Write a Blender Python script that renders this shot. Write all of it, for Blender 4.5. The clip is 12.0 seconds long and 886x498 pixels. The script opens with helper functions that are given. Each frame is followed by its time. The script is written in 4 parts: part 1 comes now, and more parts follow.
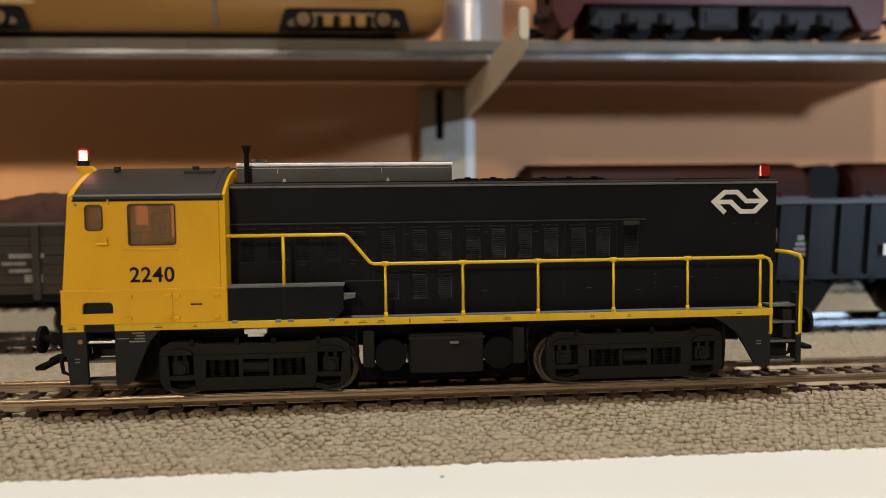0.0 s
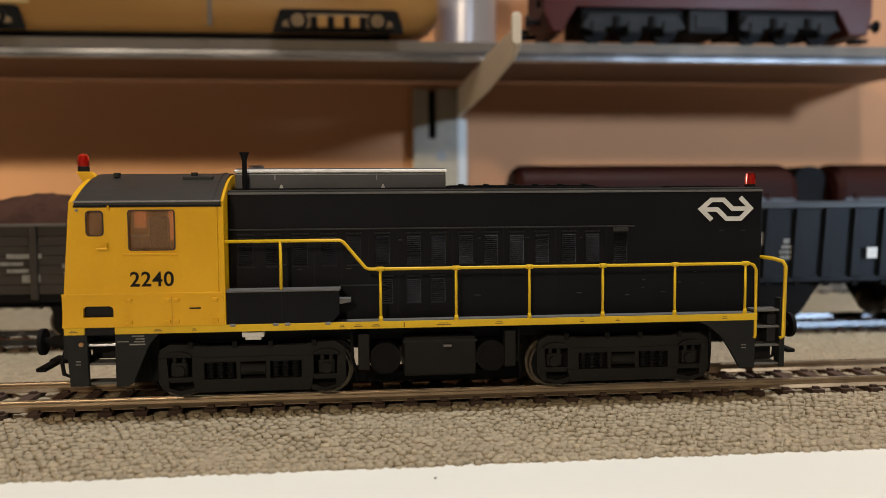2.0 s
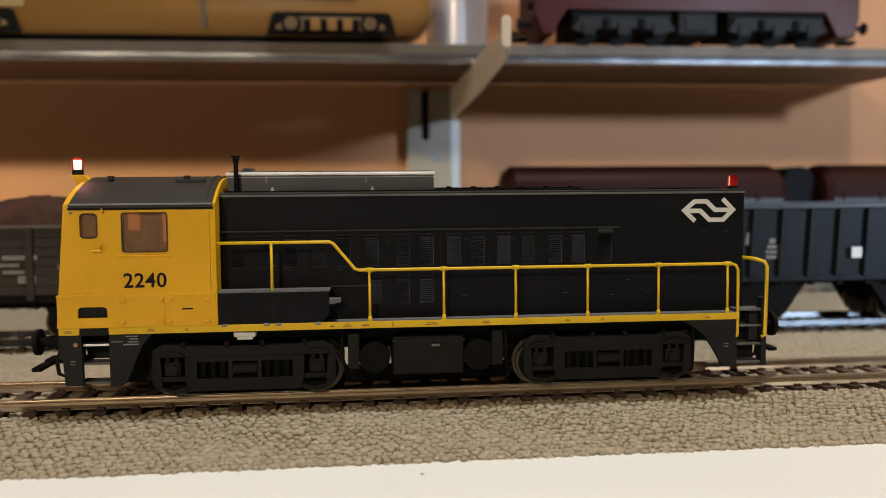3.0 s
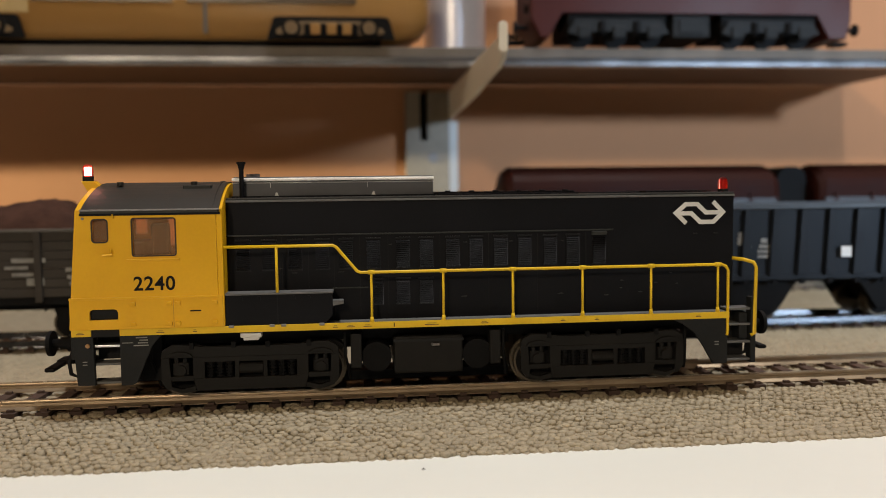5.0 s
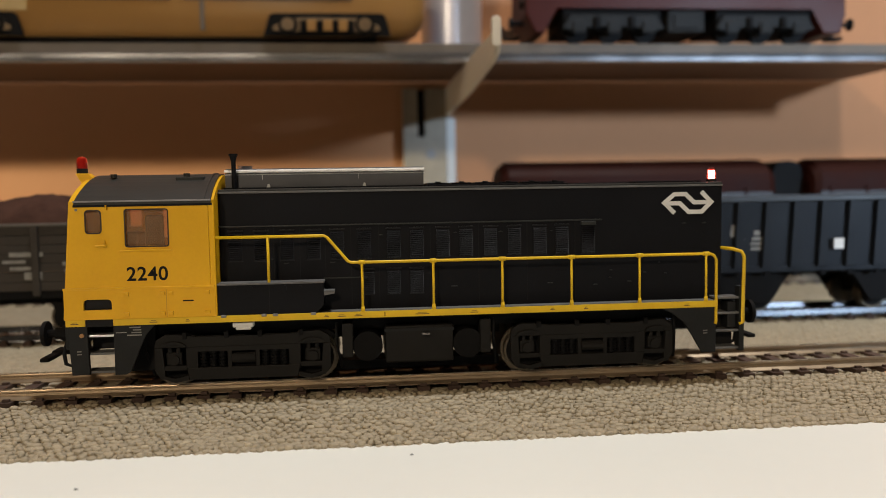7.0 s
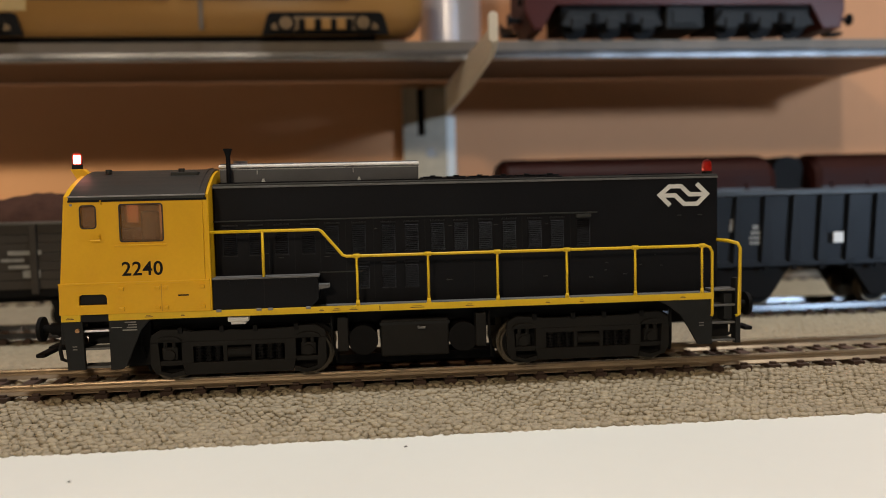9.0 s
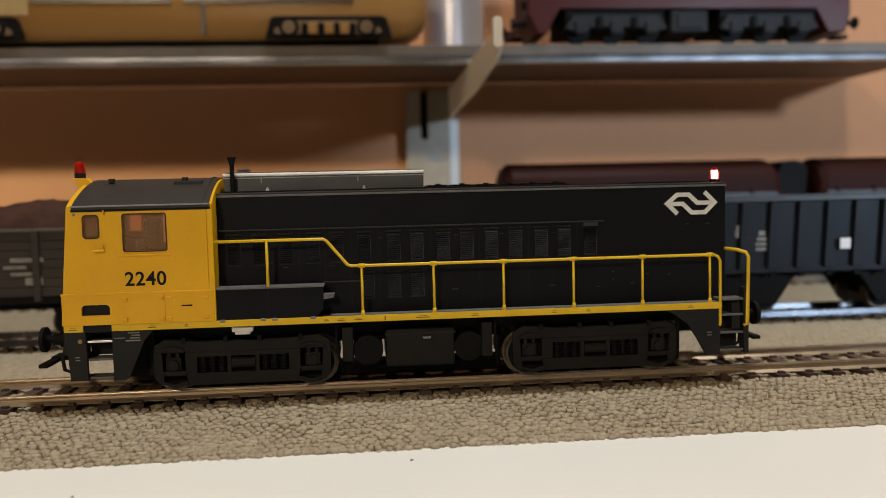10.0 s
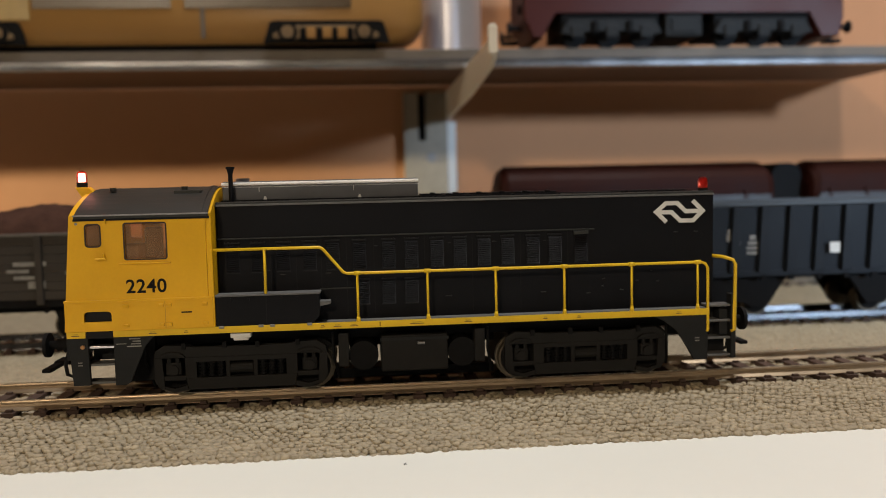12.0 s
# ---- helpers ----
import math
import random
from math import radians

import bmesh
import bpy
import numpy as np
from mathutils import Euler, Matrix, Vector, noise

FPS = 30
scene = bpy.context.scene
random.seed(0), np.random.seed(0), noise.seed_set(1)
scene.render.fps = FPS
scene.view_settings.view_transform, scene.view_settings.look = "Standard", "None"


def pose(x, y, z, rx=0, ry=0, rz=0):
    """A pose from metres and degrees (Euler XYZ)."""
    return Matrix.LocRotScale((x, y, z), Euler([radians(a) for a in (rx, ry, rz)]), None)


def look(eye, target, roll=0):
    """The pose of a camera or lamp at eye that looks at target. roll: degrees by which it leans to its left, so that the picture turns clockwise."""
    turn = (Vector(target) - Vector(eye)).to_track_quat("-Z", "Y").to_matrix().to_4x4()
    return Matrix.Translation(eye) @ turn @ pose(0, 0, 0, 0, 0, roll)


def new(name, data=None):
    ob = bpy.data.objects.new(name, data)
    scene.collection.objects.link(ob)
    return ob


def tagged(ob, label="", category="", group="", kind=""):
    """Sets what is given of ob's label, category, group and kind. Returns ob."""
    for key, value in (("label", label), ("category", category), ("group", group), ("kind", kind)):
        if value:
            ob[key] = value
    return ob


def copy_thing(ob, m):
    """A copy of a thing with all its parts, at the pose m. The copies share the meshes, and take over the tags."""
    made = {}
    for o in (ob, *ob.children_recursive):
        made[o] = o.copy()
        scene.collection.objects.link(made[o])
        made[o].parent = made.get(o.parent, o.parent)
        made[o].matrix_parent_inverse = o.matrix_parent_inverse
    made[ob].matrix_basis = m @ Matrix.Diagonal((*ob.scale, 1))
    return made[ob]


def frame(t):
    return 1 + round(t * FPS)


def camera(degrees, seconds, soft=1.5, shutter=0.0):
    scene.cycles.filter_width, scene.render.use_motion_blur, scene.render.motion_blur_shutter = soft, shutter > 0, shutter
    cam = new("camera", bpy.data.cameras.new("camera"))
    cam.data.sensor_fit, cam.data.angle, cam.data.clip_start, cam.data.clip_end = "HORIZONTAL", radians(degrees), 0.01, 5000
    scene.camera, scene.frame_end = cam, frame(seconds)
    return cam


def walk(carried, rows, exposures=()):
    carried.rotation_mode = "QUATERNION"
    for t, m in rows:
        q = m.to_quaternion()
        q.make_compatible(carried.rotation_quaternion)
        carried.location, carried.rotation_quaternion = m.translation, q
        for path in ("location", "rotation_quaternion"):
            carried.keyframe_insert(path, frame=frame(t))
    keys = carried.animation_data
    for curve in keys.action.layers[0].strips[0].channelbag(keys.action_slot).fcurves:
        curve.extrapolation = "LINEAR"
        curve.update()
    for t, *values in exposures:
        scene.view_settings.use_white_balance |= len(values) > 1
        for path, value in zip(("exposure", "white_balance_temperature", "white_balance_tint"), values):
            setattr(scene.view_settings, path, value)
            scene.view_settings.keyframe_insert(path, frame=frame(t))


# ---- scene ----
CM, MM = 0.01, 0.001

# ---- camera: a phone held by hand, with a wide-open little lens ----
cam = camera(57.0, 12.0, soft=0.65)
cam.data.dof.use_dof = True
cam.data.dof.focus_distance = 0.170
cam.data.dof.aperture_fstop = 15.0
PATH = [  # seconds, x, y, z in centimetres, yaw, pitch, roll in degrees
    (0, -1.328, -17.716, 3.878, -5.025, -3.350, 0.656),
    (0.5, -1.377, -17.290, 4.006, -5.273, -3.489, 0.584),
    (1, -1.411, -17.585, 4.286, -5.565, -3.488, 0.350),
    (1.5, -1.525, -17.762, 4.185, -5.592, -3.663, 0.359),
    (2, -1.421, -18.077, 4.158, -5.675, -3.838, 0.373),
    (2.5, -1.292, -18.322, 4.182, -5.845, -3.896, 0.455),
    (3, -1.261, -18.423, 4.214, -5.871, -3.877, 0.473),
    (5, -1.340, -18.976, 4.364, -5.992, -4.059, 0.709),
    (5.5, -1.352, -19.073, 4.222, -5.980, -4.119, 0.784),
    (6, -1.127, -19.319, 4.252, -5.879, -4.047, 0.870),
    (6.5, -1.203, -19.373, 4.279, -5.811, -3.975, 0.924),
    (7, -1.069, -19.199, 4.154, -5.740, -4.046, 0.936),
    (9, -0.852, -19.223, 3.955, -5.394, -3.882, 1.316),
    (9.5, -0.873, -19.090, 4.021, -5.316, -3.945, 1.380),
    (10, -0.923, -19.048, 4.148, -5.294, -3.873, 1.350),
    (10.5, -1.053, -19.069, 4.181, -5.279, -3.933, 1.331),
    (11, -0.959, -19.197, 4.278, -5.275, -4.044, 1.425),
    (11.5, -0.822, -19.178, 4.404, -5.299, -4.080, 1.376),
    (12, -0.805, -19.460, 4.449, -5.257, -4.206, 1.328),
]
walk(cam, [(t, pose(x * CM, y * CM, z * CM, 90 + pitch, 0, yaw) @ pose(0, 0, 0, 0, 0, -roll)) for t, x, y, z, yaw, pitch, roll in PATH],
     [(0, 0.13), (3, 0.11), (5.5, 0.07), (7, 0.05), (9, -0.02), (12, -0.02)])

# ---- light: a ceiling lamp, a weaker warm lamp in front, an added low warm fill at the side, a cool beam from the right ----
world = bpy.data.worlds.new("world")
scene.world = world
world.use_nodes = True
world.node_tree.nodes["Background"].inputs[0].default_value = (1.0, 0.8, 0.6, 1)
world.node_tree.nodes["Background"].inputs[1].default_value = 0.006
scene.view_settings.exposure = 0.0


def area_lamp(name, eye, target, size, watts, colour):
    data = bpy.data.lights.new(name, "AREA")
    data.shape, data.size, data.energy, data.color = "DISK", size, watts, colour
    ob = new(name, data)
    ob.matrix_world = look(eye, target)
    return ob


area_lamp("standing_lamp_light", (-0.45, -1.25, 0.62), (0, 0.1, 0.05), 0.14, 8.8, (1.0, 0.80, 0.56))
area_lamp("ceiling_lamp_light", (0.22, -0.10, 1.22), (0, -0.04, 0.0), 0.15, 12.2, (1.0, 0.98, 0.955))
# Added spot, no known source: brightens the lower strip of the wall.
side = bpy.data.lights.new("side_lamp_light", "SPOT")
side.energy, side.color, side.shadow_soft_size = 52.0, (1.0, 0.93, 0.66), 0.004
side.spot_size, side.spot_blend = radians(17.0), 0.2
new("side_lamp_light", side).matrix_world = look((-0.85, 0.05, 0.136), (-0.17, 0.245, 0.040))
beam = bpy.data.lights.new("cool_lamp_light", "SPOT")
beam.energy, beam.color, beam.shadow_soft_size = 50.0, (0.60, 0.77, 0.98), 0.045
beam.spot_size, beam.spot_blend = radians(20.0), 0.55
new("cool_lamp_light", beam).matrix_world = look((0.68, -0.90, 0.255), (0.21, 0.245, 0.060))


# ---- materials ----
def material(name, colour, rough=0.5, metal=0.0, var=0.15, scale=200.0, fine=1500.0, bump=0.1, dist=0.0002, coat=0.0, per_object=0.0, stretch=None, spec=0.5, per_island=0.0):
    m = bpy.data.materials.new(name)
    m.use_nodes = True
    n, l = m.node_tree.nodes, m.node_tree.links
    b = n["Principled BSDF"]
    b.inputs["Roughness"].default_value = rough
    b.inputs["Metallic"].default_value = metal
    b.inputs["Coat Weight"].default_value = coat
    b.inputs["Specular IOR Level"].default_value = spec
    tc = n.new("ShaderNodeTexCoord")
    co = tc.outputs["Object"]
    if stretch:
        mp = n.new("ShaderNodeMapping")
        mp.inputs["Scale"].default_value = stretch
        l.new(co, mp.inputs["Vector"])
        co = mp.outputs["Vector"]
    big, small = n.new("ShaderNodeTexNoise"), n.new("ShaderNodeTexNoise")
    big.inputs["Scale"].default_value, small.inputs["Scale"].default_value = scale, fine
    big.inputs["Detail"].default_value = 5
    small.inputs["Detail"].default_value = 3
    l.new(co, big.inputs["Vector"])
    l.new(co, small.inputs["Vector"])
    add = n.new("ShaderNodeMath")
    add.operation = "MULTIPLY_ADD"
    add.inputs[1].default_value = 0.35
    l.new(small.outputs["Fac"], add.inputs[0])
    l.new(big.outputs["Fac"], add.inputs[2])
    ramp = n.new("ShaderNodeMapRange")
    ramp.inputs["From Min"].default_value, ramp.inputs["From Max"].default_value = 0.35, 1.0
    ramp.inputs["To Min"].default_value, ramp.inputs["To Max"].default_value = 1 - var, 1 + var
    l.new(add.outputs[0], ramp.inputs["Value"])
    value = ramp.outputs[0]
    for amount, kind, socket in ((per_object, "ShaderNodeObjectInfo", "Random"), (per_island, "ShaderNodeNewGeometry", "Random Per Island")):
        if not amount:
            continue
        info = n.new(kind)
        r2 = n.new("ShaderNodeMapRange")
        r2.inputs["To Min"].default_value, r2.inputs["To Max"].default_value = 1 - amount, 1 + amount
        l.new(info.outputs[socket], r2.inputs["Value"])
        mul = n.new("ShaderNodeMath")
        mul.operation = "MULTIPLY"
        l.new(value, mul.inputs[0])
        l.new(r2.outputs[0], mul.inputs[1])
        value = mul.outputs[0]
    mix = n.new("ShaderNodeVectorMath")
    mix.operation = "SCALE"
    mix.inputs[0].default_value = colour
    l.new(value, mix.inputs["Scale"])
    l.new(mix.outputs[0], b.inputs["Base Color"])
    rr = n.new("ShaderNodeMapRange")
    rr.inputs["To Min"].default_value, rr.inputs["To Max"].default_value = max(0.02, rough - 0.12), min(1, rough + 0.12)
    l.new(big.outputs["Fac"], rr.inputs["Value"])
    l.new(rr.outputs[0], b.inputs["Roughness"])
    if bump:
        bp = n.new("ShaderNodeBump")
        bp.inputs["Strength"].default_value = bump
        bp.inputs["Distance"].default_value = dist
        l.new(small.outputs["Fac"], bp.inputs["Height"])
        l.new(bp.outputs[0], b.inputs["Normal"])
    return m


YELLOW = material("yellow_paint", (0.68, 0.372, 0.007), 0.40, var=0.08, scale=60, bump=0.05, spec=0.3)
RAIL_YELLOW = material("rail_yellow", (0.66, 0.43, 0.014), 0.4, var=0.10, scale=200, bump=0.05, spec=0.3)
BLACK = material("black_paint", (0.0066, 0.0069, 0.0088), 0.55, var=0.25, scale=70, bump=0.06, spec=0.09)
LOUVRE = material("louvre_black", (0.0098, 0.0098, 0.0120), 0.45, var=0.25, scale=200, bump=0.05, spec=0.19)
ROOF = material("roof_grey", (0.018, 0.019, 0.0175), 0.55, var=0.25, scale=120, bump=0.1, spec=0.3)
FRAME = material("frame_grey", (0.017, 0.018, 0.019), 0.6, var=0.25, scale=120, bump=0.08, spec=0.12)
UNDER = material("underframe_black", (0.0065, 0.0065, 0.007), 0.65, var=0.3, scale=200, bump=0.1, spec=0.08)
BOGIE = material("bogie_grey_black", (0.0112, 0.0106, 0.0100), 0.6, var=0.3, scale=160, bump=0.12, spec=0.14)
WALKWAY = material("walkway_grey", (0.11, 0.11, 0.11), 0.7, var=0.25, scale=300, bump=0.3, spec=0.25)
BOXGREY = material("box_grey", (0.098, 0.102, 0.115), 0.36, 0.3, var=0.12, scale=100, fine=900, bump=0.04)
STEEL = material("brushed_steel", (0.55, 0.55, 0.57), 0.32, 1.0, var=0.1, scale=100, fine=900, bump=0.04)
DULL = material("dull_metal", (0.20, 0.20, 0.21), 0.45, 0.6, var=0.15, scale=100)
TREAD = material("wheel_tread", (0.115, 0.096, 0.072), 0.48, 1.0, var=0.2, scale=300)
RAIL = material("rail_steel", (0.34, 0.26, 0.175), 0.40, 0.75, var=0.25, scale=120, fine=800, bump=0.05)
POLISHED = material("polished_steel", (0.80, 0.72, 0.58), 0.30, 1.0, var=0.15, scale=150, fine=800, bump=0.03)
BRIGHT_RAIL = material("bright_rail", (0.075, 0.077, 0.082), 0.24, 1.0, var=0.12, scale=120, fine=800, bump=0.02)
SLEEPER = material("sleeper_brown", (0.066, 0.043, 0.034), 0.75, var=0.35, scale=260, fine=1200, bump=0.5, per_object=0.18, stretch=(1, 0.2, 1), spec=0.2)
MAT = material("ballast_mat", (0.300, 0.255, 0.177), 0.62, var=0.30, scale=420, fine=2600, bump=0.35, dist=0.0002, spec=0.45)
PEBBLE = material("embossed_bumps", (0.330, 0.280, 0.195), 0.62, var=0.26, scale=500, fine=3200, bump=0.5, dist=0.0002, spec=0.45, per_island=0.10)
BOARD = material("white_board", (0.77, 0.79, 0.745), 0.45, var=0.02, scale=15, fine=300, bump=0.02)
WALL = material("wall_paint", (0.44, 0.218, 0.112), 0.85, var=0.05, scale=12, fine=160, bump=0.15, dist=0.001, spec=0.2)
# Unseen walls and ceiling, coloured dark to cut their bounce light.
ROOM = material("room_paint", (0.20, 0.165, 0.13), 0.9, var=0.04, scale=3, fine=60, spec=0.1)
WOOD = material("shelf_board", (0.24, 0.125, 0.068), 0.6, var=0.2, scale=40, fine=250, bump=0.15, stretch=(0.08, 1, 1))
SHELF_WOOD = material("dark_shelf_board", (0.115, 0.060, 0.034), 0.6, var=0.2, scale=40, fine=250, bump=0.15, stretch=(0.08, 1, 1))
ALU = material("aluminium_trim", (0.52, 0.54, 0.58), 0.22, 1.0, var=0.08, scale=40, fine=400, bump=0.03)
CREAM = material("cream_steel", (0.70, 0.655, 0.57), 0.45, var=0.06, scale=30)
GREYBED = material("grey_track_bed", (0.125, 0.104, 0.085), 0.7, var=0.15, scale=150)
# Matt brown rail colour that leaves out the cool beam's reflection.
DULL_RAIL = material("matt_rail", (0.20, 0.155, 0.11), 0.75, 0.0, var=0.25, scale=120, spec=0.2)
OCHRE = material("ochre_paint", (0.31, 0.168, 0.052), 0.40, var=0.10, scale=30, spec=0.22)
OCHRE_BOX = material("ochre_grime", (0.13, 0.078, 0.03), 0.5, var=0.3, scale=120)
OCHRE_DARK = material("ochre_window_band", (0.075, 0.048, 0.026), 0.3, var=0.3, scale=40)
MAROON = material("maroon_paint", (0.052, 0.0105, 0.0075), 0.42, var=0.15, scale=40, spec=0.13)
HOPPER = material("hopper_maroon", (0.021, 0.0042, 0.0022), 0.6, var=0.2, scale=50, spec=0.1)
WAGON_BLUE = material("blue_grey_paint", (0.0060, 0.0086, 0.0132), 0.55, var=0.2, scale=80, spec=0.2)
WAGON_RIM = material("blue_grey_rim", (0.020, 0.025, 0.031), 0.5, var=0.2, scale=80)
WAGON_DARK = material("planked_dark_grey", (0.042, 0.037, 0.032), 0.65, var=0.25, scale=120, stretch=(0.15, 1, 1), spec=0.15)
ORE = material("ore_load", (0.052, 0.026, 0.019), 0.9, var=0.45, scale=220, bump=0.6, dist=0.0006, spec=0.1)
CAN = material("silver_can", (0.52, 0.52, 0.57), 0.35, 0.35, var=0.06, scale=60)
WHITE = material("white_print", (0.60, 0.60, 0.585), 0.5, var=0.08, scale=300)
PRINT = material("grey_print", (0.19, 0.19, 0.18), 0.6, var=0.5, scale=500)
SMALLPRINT = material("small_print", (0.12, 0.07, 0.01), 0.5, var=0.3, scale=900)
INK = material("black_print", (0.007, 0.006, 0.0055), 0.5, var=0.1, scale=300, spec=0.12)
RUBBER = material("black_rubber", (0.015, 0.015, 0.016), 0.7, var=0.2, scale=300, spec=0.08)
INNER = material("cab_inside", (0.30, 0.22, 0.15), 0.7, var=0.2, scale=100)
BEACON_DARK = material("beacon_reflector", (0.30, 0.02, 0.012), 0.4, var=0.1, scale=300)


def glass(name, colour, rough=0.03, ior=1.3):
    m = bpy.data.materials.new(name)
    m.use_nodes = True
    b = m.node_tree.nodes["Principled BSDF"]
    b.inputs["Base Color"].default_value = (*colour, 1)
    b.inputs["Transmission Weight"].default_value = 1
    b.inputs["Roughness"].default_value = rough
    b.inputs["IOR"].default_value = ior
    return m


# Brown, part-opaque pane: the lit haze of the cab windows put into the glass.
PANE = glass("window_glass", (0.86, 0.58, 0.37), 0.06)
PANE.node_tree.nodes["Principled BSDF"].inputs["Transmission Weight"].default_value = 0.88
# Far panes tinted and roughened to dim the bright wall beyond.
DIM_PANE = glass("dim_glass", (0.80, 0.58, 0.42), 0.4)
DOME = glass("red_dome", (0.95, 0.12, 0.09), 0.30, 1.06)


def glow(name, colour, strength):
    m = bpy.data.materials.new(name)
    m.use_nodes = True
    b = m.node_tree.nodes["Principled BSDF"]
    b.inputs["Base Color"].default_value = (*colour, 1)
    b.inputs["Emission Color"].default_value = (*colour, 1)
    b.inputs["Emission Strength"].default_value = strength
    return m


LIT = glow("beacon_bulb", (1.0, 0.55, 0.45), 20.0)
SHADE = glow("lamp_shade", (1.0, 0.72, 0.45), 2.0)


# ---- mesh tools, in millimetres ----
def box(bm, x0, x1, y0, y1, z0, z1, bevel=0.0):
    vs = [bm.verts.new((x, y, z)) for x in (x0, x1) for y in (y0, y1) for z in (z0, z1)]
    fs = [bm.faces.new([vs[i] for i in f]) for f in ((0, 1, 3, 2), (4, 6, 7, 5), (0, 4, 5, 1), (2, 3, 7, 6), (0, 2, 6, 4), (1, 5, 7, 3))]
    if bevel:
        es = {e for f in fs for e in f.edges}
        bmesh.ops.bevel(bm, geom=list(es), offset=bevel, segments=2, profile=0.5, affect="EDGES")
    return bm


def prism(bm, outline, axis, lo, hi, bevel=0.0):
    """An outline of (a, b) pairs pushed along an axis: 'y' takes (x, z), 'x' takes (y, z), 'z' takes (x, y)."""
    def place(a, b, c):
        return {"y": (a, c, b), "x": (c, a, b), "z": (a, b, c)}[axis]
    lower = [bm.verts.new(place(a, b, lo)) for a, b in outline]
    upper = [bm.verts.new(place(a, b, hi)) for a, b in outline]
    fs = [bm.faces.new(lower), bm.faces.new(upper[::-1])]
    k = len(outline)
    for i in range(k):
        fs.append(bm.faces.new((lower[i], upper[i], upper[(i + 1) % k], lower[(i + 1) % k])))
    if bevel:
        es = {e for f in fs[:2] for e in f.edges}
        bmesh.ops.bevel(bm, geom=list(es), offset=bevel, segments=2, profile=0.5, affect="EDGES")
    return bm


def rod(bm, points, radius, sides=8, radius_end=None):
    """A round bar through the points."""
    pts = [Vector(p) for p in points]
    rings = []
    for i, p in enumerate(pts):
        way = (pts[min(i + 1, len(pts) - 1)] - pts[max(i - 1, 0)]).normalized()
        side = way.orthogonal().normalized() if i == 0 else (rings_side - way * rings_side.dot(way)).normalized()
        rings_side = side
        up = way.cross(side)
        r = radius if radius_end is None else radius + (radius_end - radius) * i / (len(pts) - 1)
        rings.append([bm.verts.new(p + (side * math.cos(a) + up * math.sin(a)) * r) for a in (2 * math.pi * k / sides for k in range(sides))])
    for a, b in zip(rings, rings[1:]):
        for k in range(sides):
            bm.faces.new((a[k], a[(k + 1) % sides], b[(k + 1) % sides], b[k]))
    bm.faces.new(rings[0][::-1])
    bm.faces.new(rings[-1])
    return bm


def arc(a0, a1, n, ca, cb, ra, rb):
    return [(ca + ra * math.cos(radians(a0 + (a1 - a0) * i / n)), cb + rb * math.sin(radians(a0 + (a1 - a0) * i / n))) for i in range(n + 1)]


def bow(half, z, rise, n):
    """A flat bow from -half to half, with quicker shoulders."""
    us = [-1 + 2 * i / n for i in range(n + 1)]
    return [(half * u, z + rise * (1 - abs(u) ** 2.0)) for u in us]


def rounded(x0, x1, z0, z1, r, n=4):
    return (arc(180, 270, n, x0 + r, z0 + r, r, r) + arc(270, 360, n, x1 - r, z0 + r, r, r)
            + arc(0, 90, n, x1 - r, z1 - r, r, r) + arc(90, 180, n, x0 + r, z1 - r, r, r))


def mesh_of(name, bm, mat, smooth=False):
    bmesh.ops.recalc_face_normals(bm, faces=bm.faces)
    for v in bm.verts:
        v.co *= MM
    me = bpy.data.meshes.new(name)
    bm.to_mesh(me)
    bm.free()
    me.materials.append(mat)
    if smooth:
        for p in me.polygons:
            p.use_smooth = True
    return me


def part(name, bm, mat, parent=None, label="", smooth=False, at=None):
    """One mesh object under a thing or a part, in its parent's space."""
    ob = new(name, bm if isinstance(bm, bpy.types.Mesh) else mesh_of(name, bm, mat, smooth))
    if parent:
        ob.parent = parent
    if at:
        ob.location = Vector(at) * MM
    return tagged(ob, label=label)


def thing(name, label, category, at=(0, 0, 0), group="", kind=""):
    ob = new(name)
    ob.empty_display_size = 0.005
    ob.location = Vector(at) * MM
    return tagged(ob, label, category, group, kind)


B = bmesh.new


def frame_ring(bm, x0, x1, z0, z1, r, w, y0, y1):
    """A rounded window rubber: an outer outline less an inner one."""
    outer, inner = rounded(x0, x1, z0, z1, r), rounded(x0 + w, x1 - w, z0 + w, z1 - w, max(r - w, 0.05))
    k = len(outer)
    vs = [[bm.verts.new((a, y, b)) for a, b in line] for line in (outer, inner) for y in (y0, y1)]
    for i in range(k):
        j = (i + 1) % k
        for p, q in ((0, 1), (1, 3), (3, 2), (2, 0)):
            bm.faces.new((vs[p][i], vs[p][j], vs[q][j], vs[q][i]))
    return bm


# ---- the room ----
def room():
    wall_y = 245.0
    part("wall_north", box(B(), -1600, 1600, wall_y, wall_y + 100, -950, 1450), WALL)
    part("wall_south", box(B(), -1600, 1600, -2100, -2000, -950, 1450), ROOM)
    part("wall_west", box(B(), -1700, -1600, -2100, wall_y + 100, -950, 1450), ROOM)
    part("wall_east", box(B(), 1600, 1700, -2100, wall_y + 100, -950, 1450), ROOM)
    part("floor", box(B(), -1700, 1700, -2100, wall_y + 100, -1050, -950), WOOD)
    part("ceiling", box(B(), -1700, 1700, -2100, wall_y + 100, 1450, 1550), ROOM)
    for n in ("wall_north", "wall_south", "wall_west", "wall_east", "floor", "ceiling"):
        ob = bpy.data.objects[n]
        tagged(ob, {"wall_north": "plain beige painted wall behind the shelves", "floor": "brown wooden floor of the room", "ceiling": "plain unseen ceiling of the room, dark to hold back fill light"}.get(n, "plain unseen wall of the room, dark to hold back fill light"), n.split("_")[0], kind="structure")


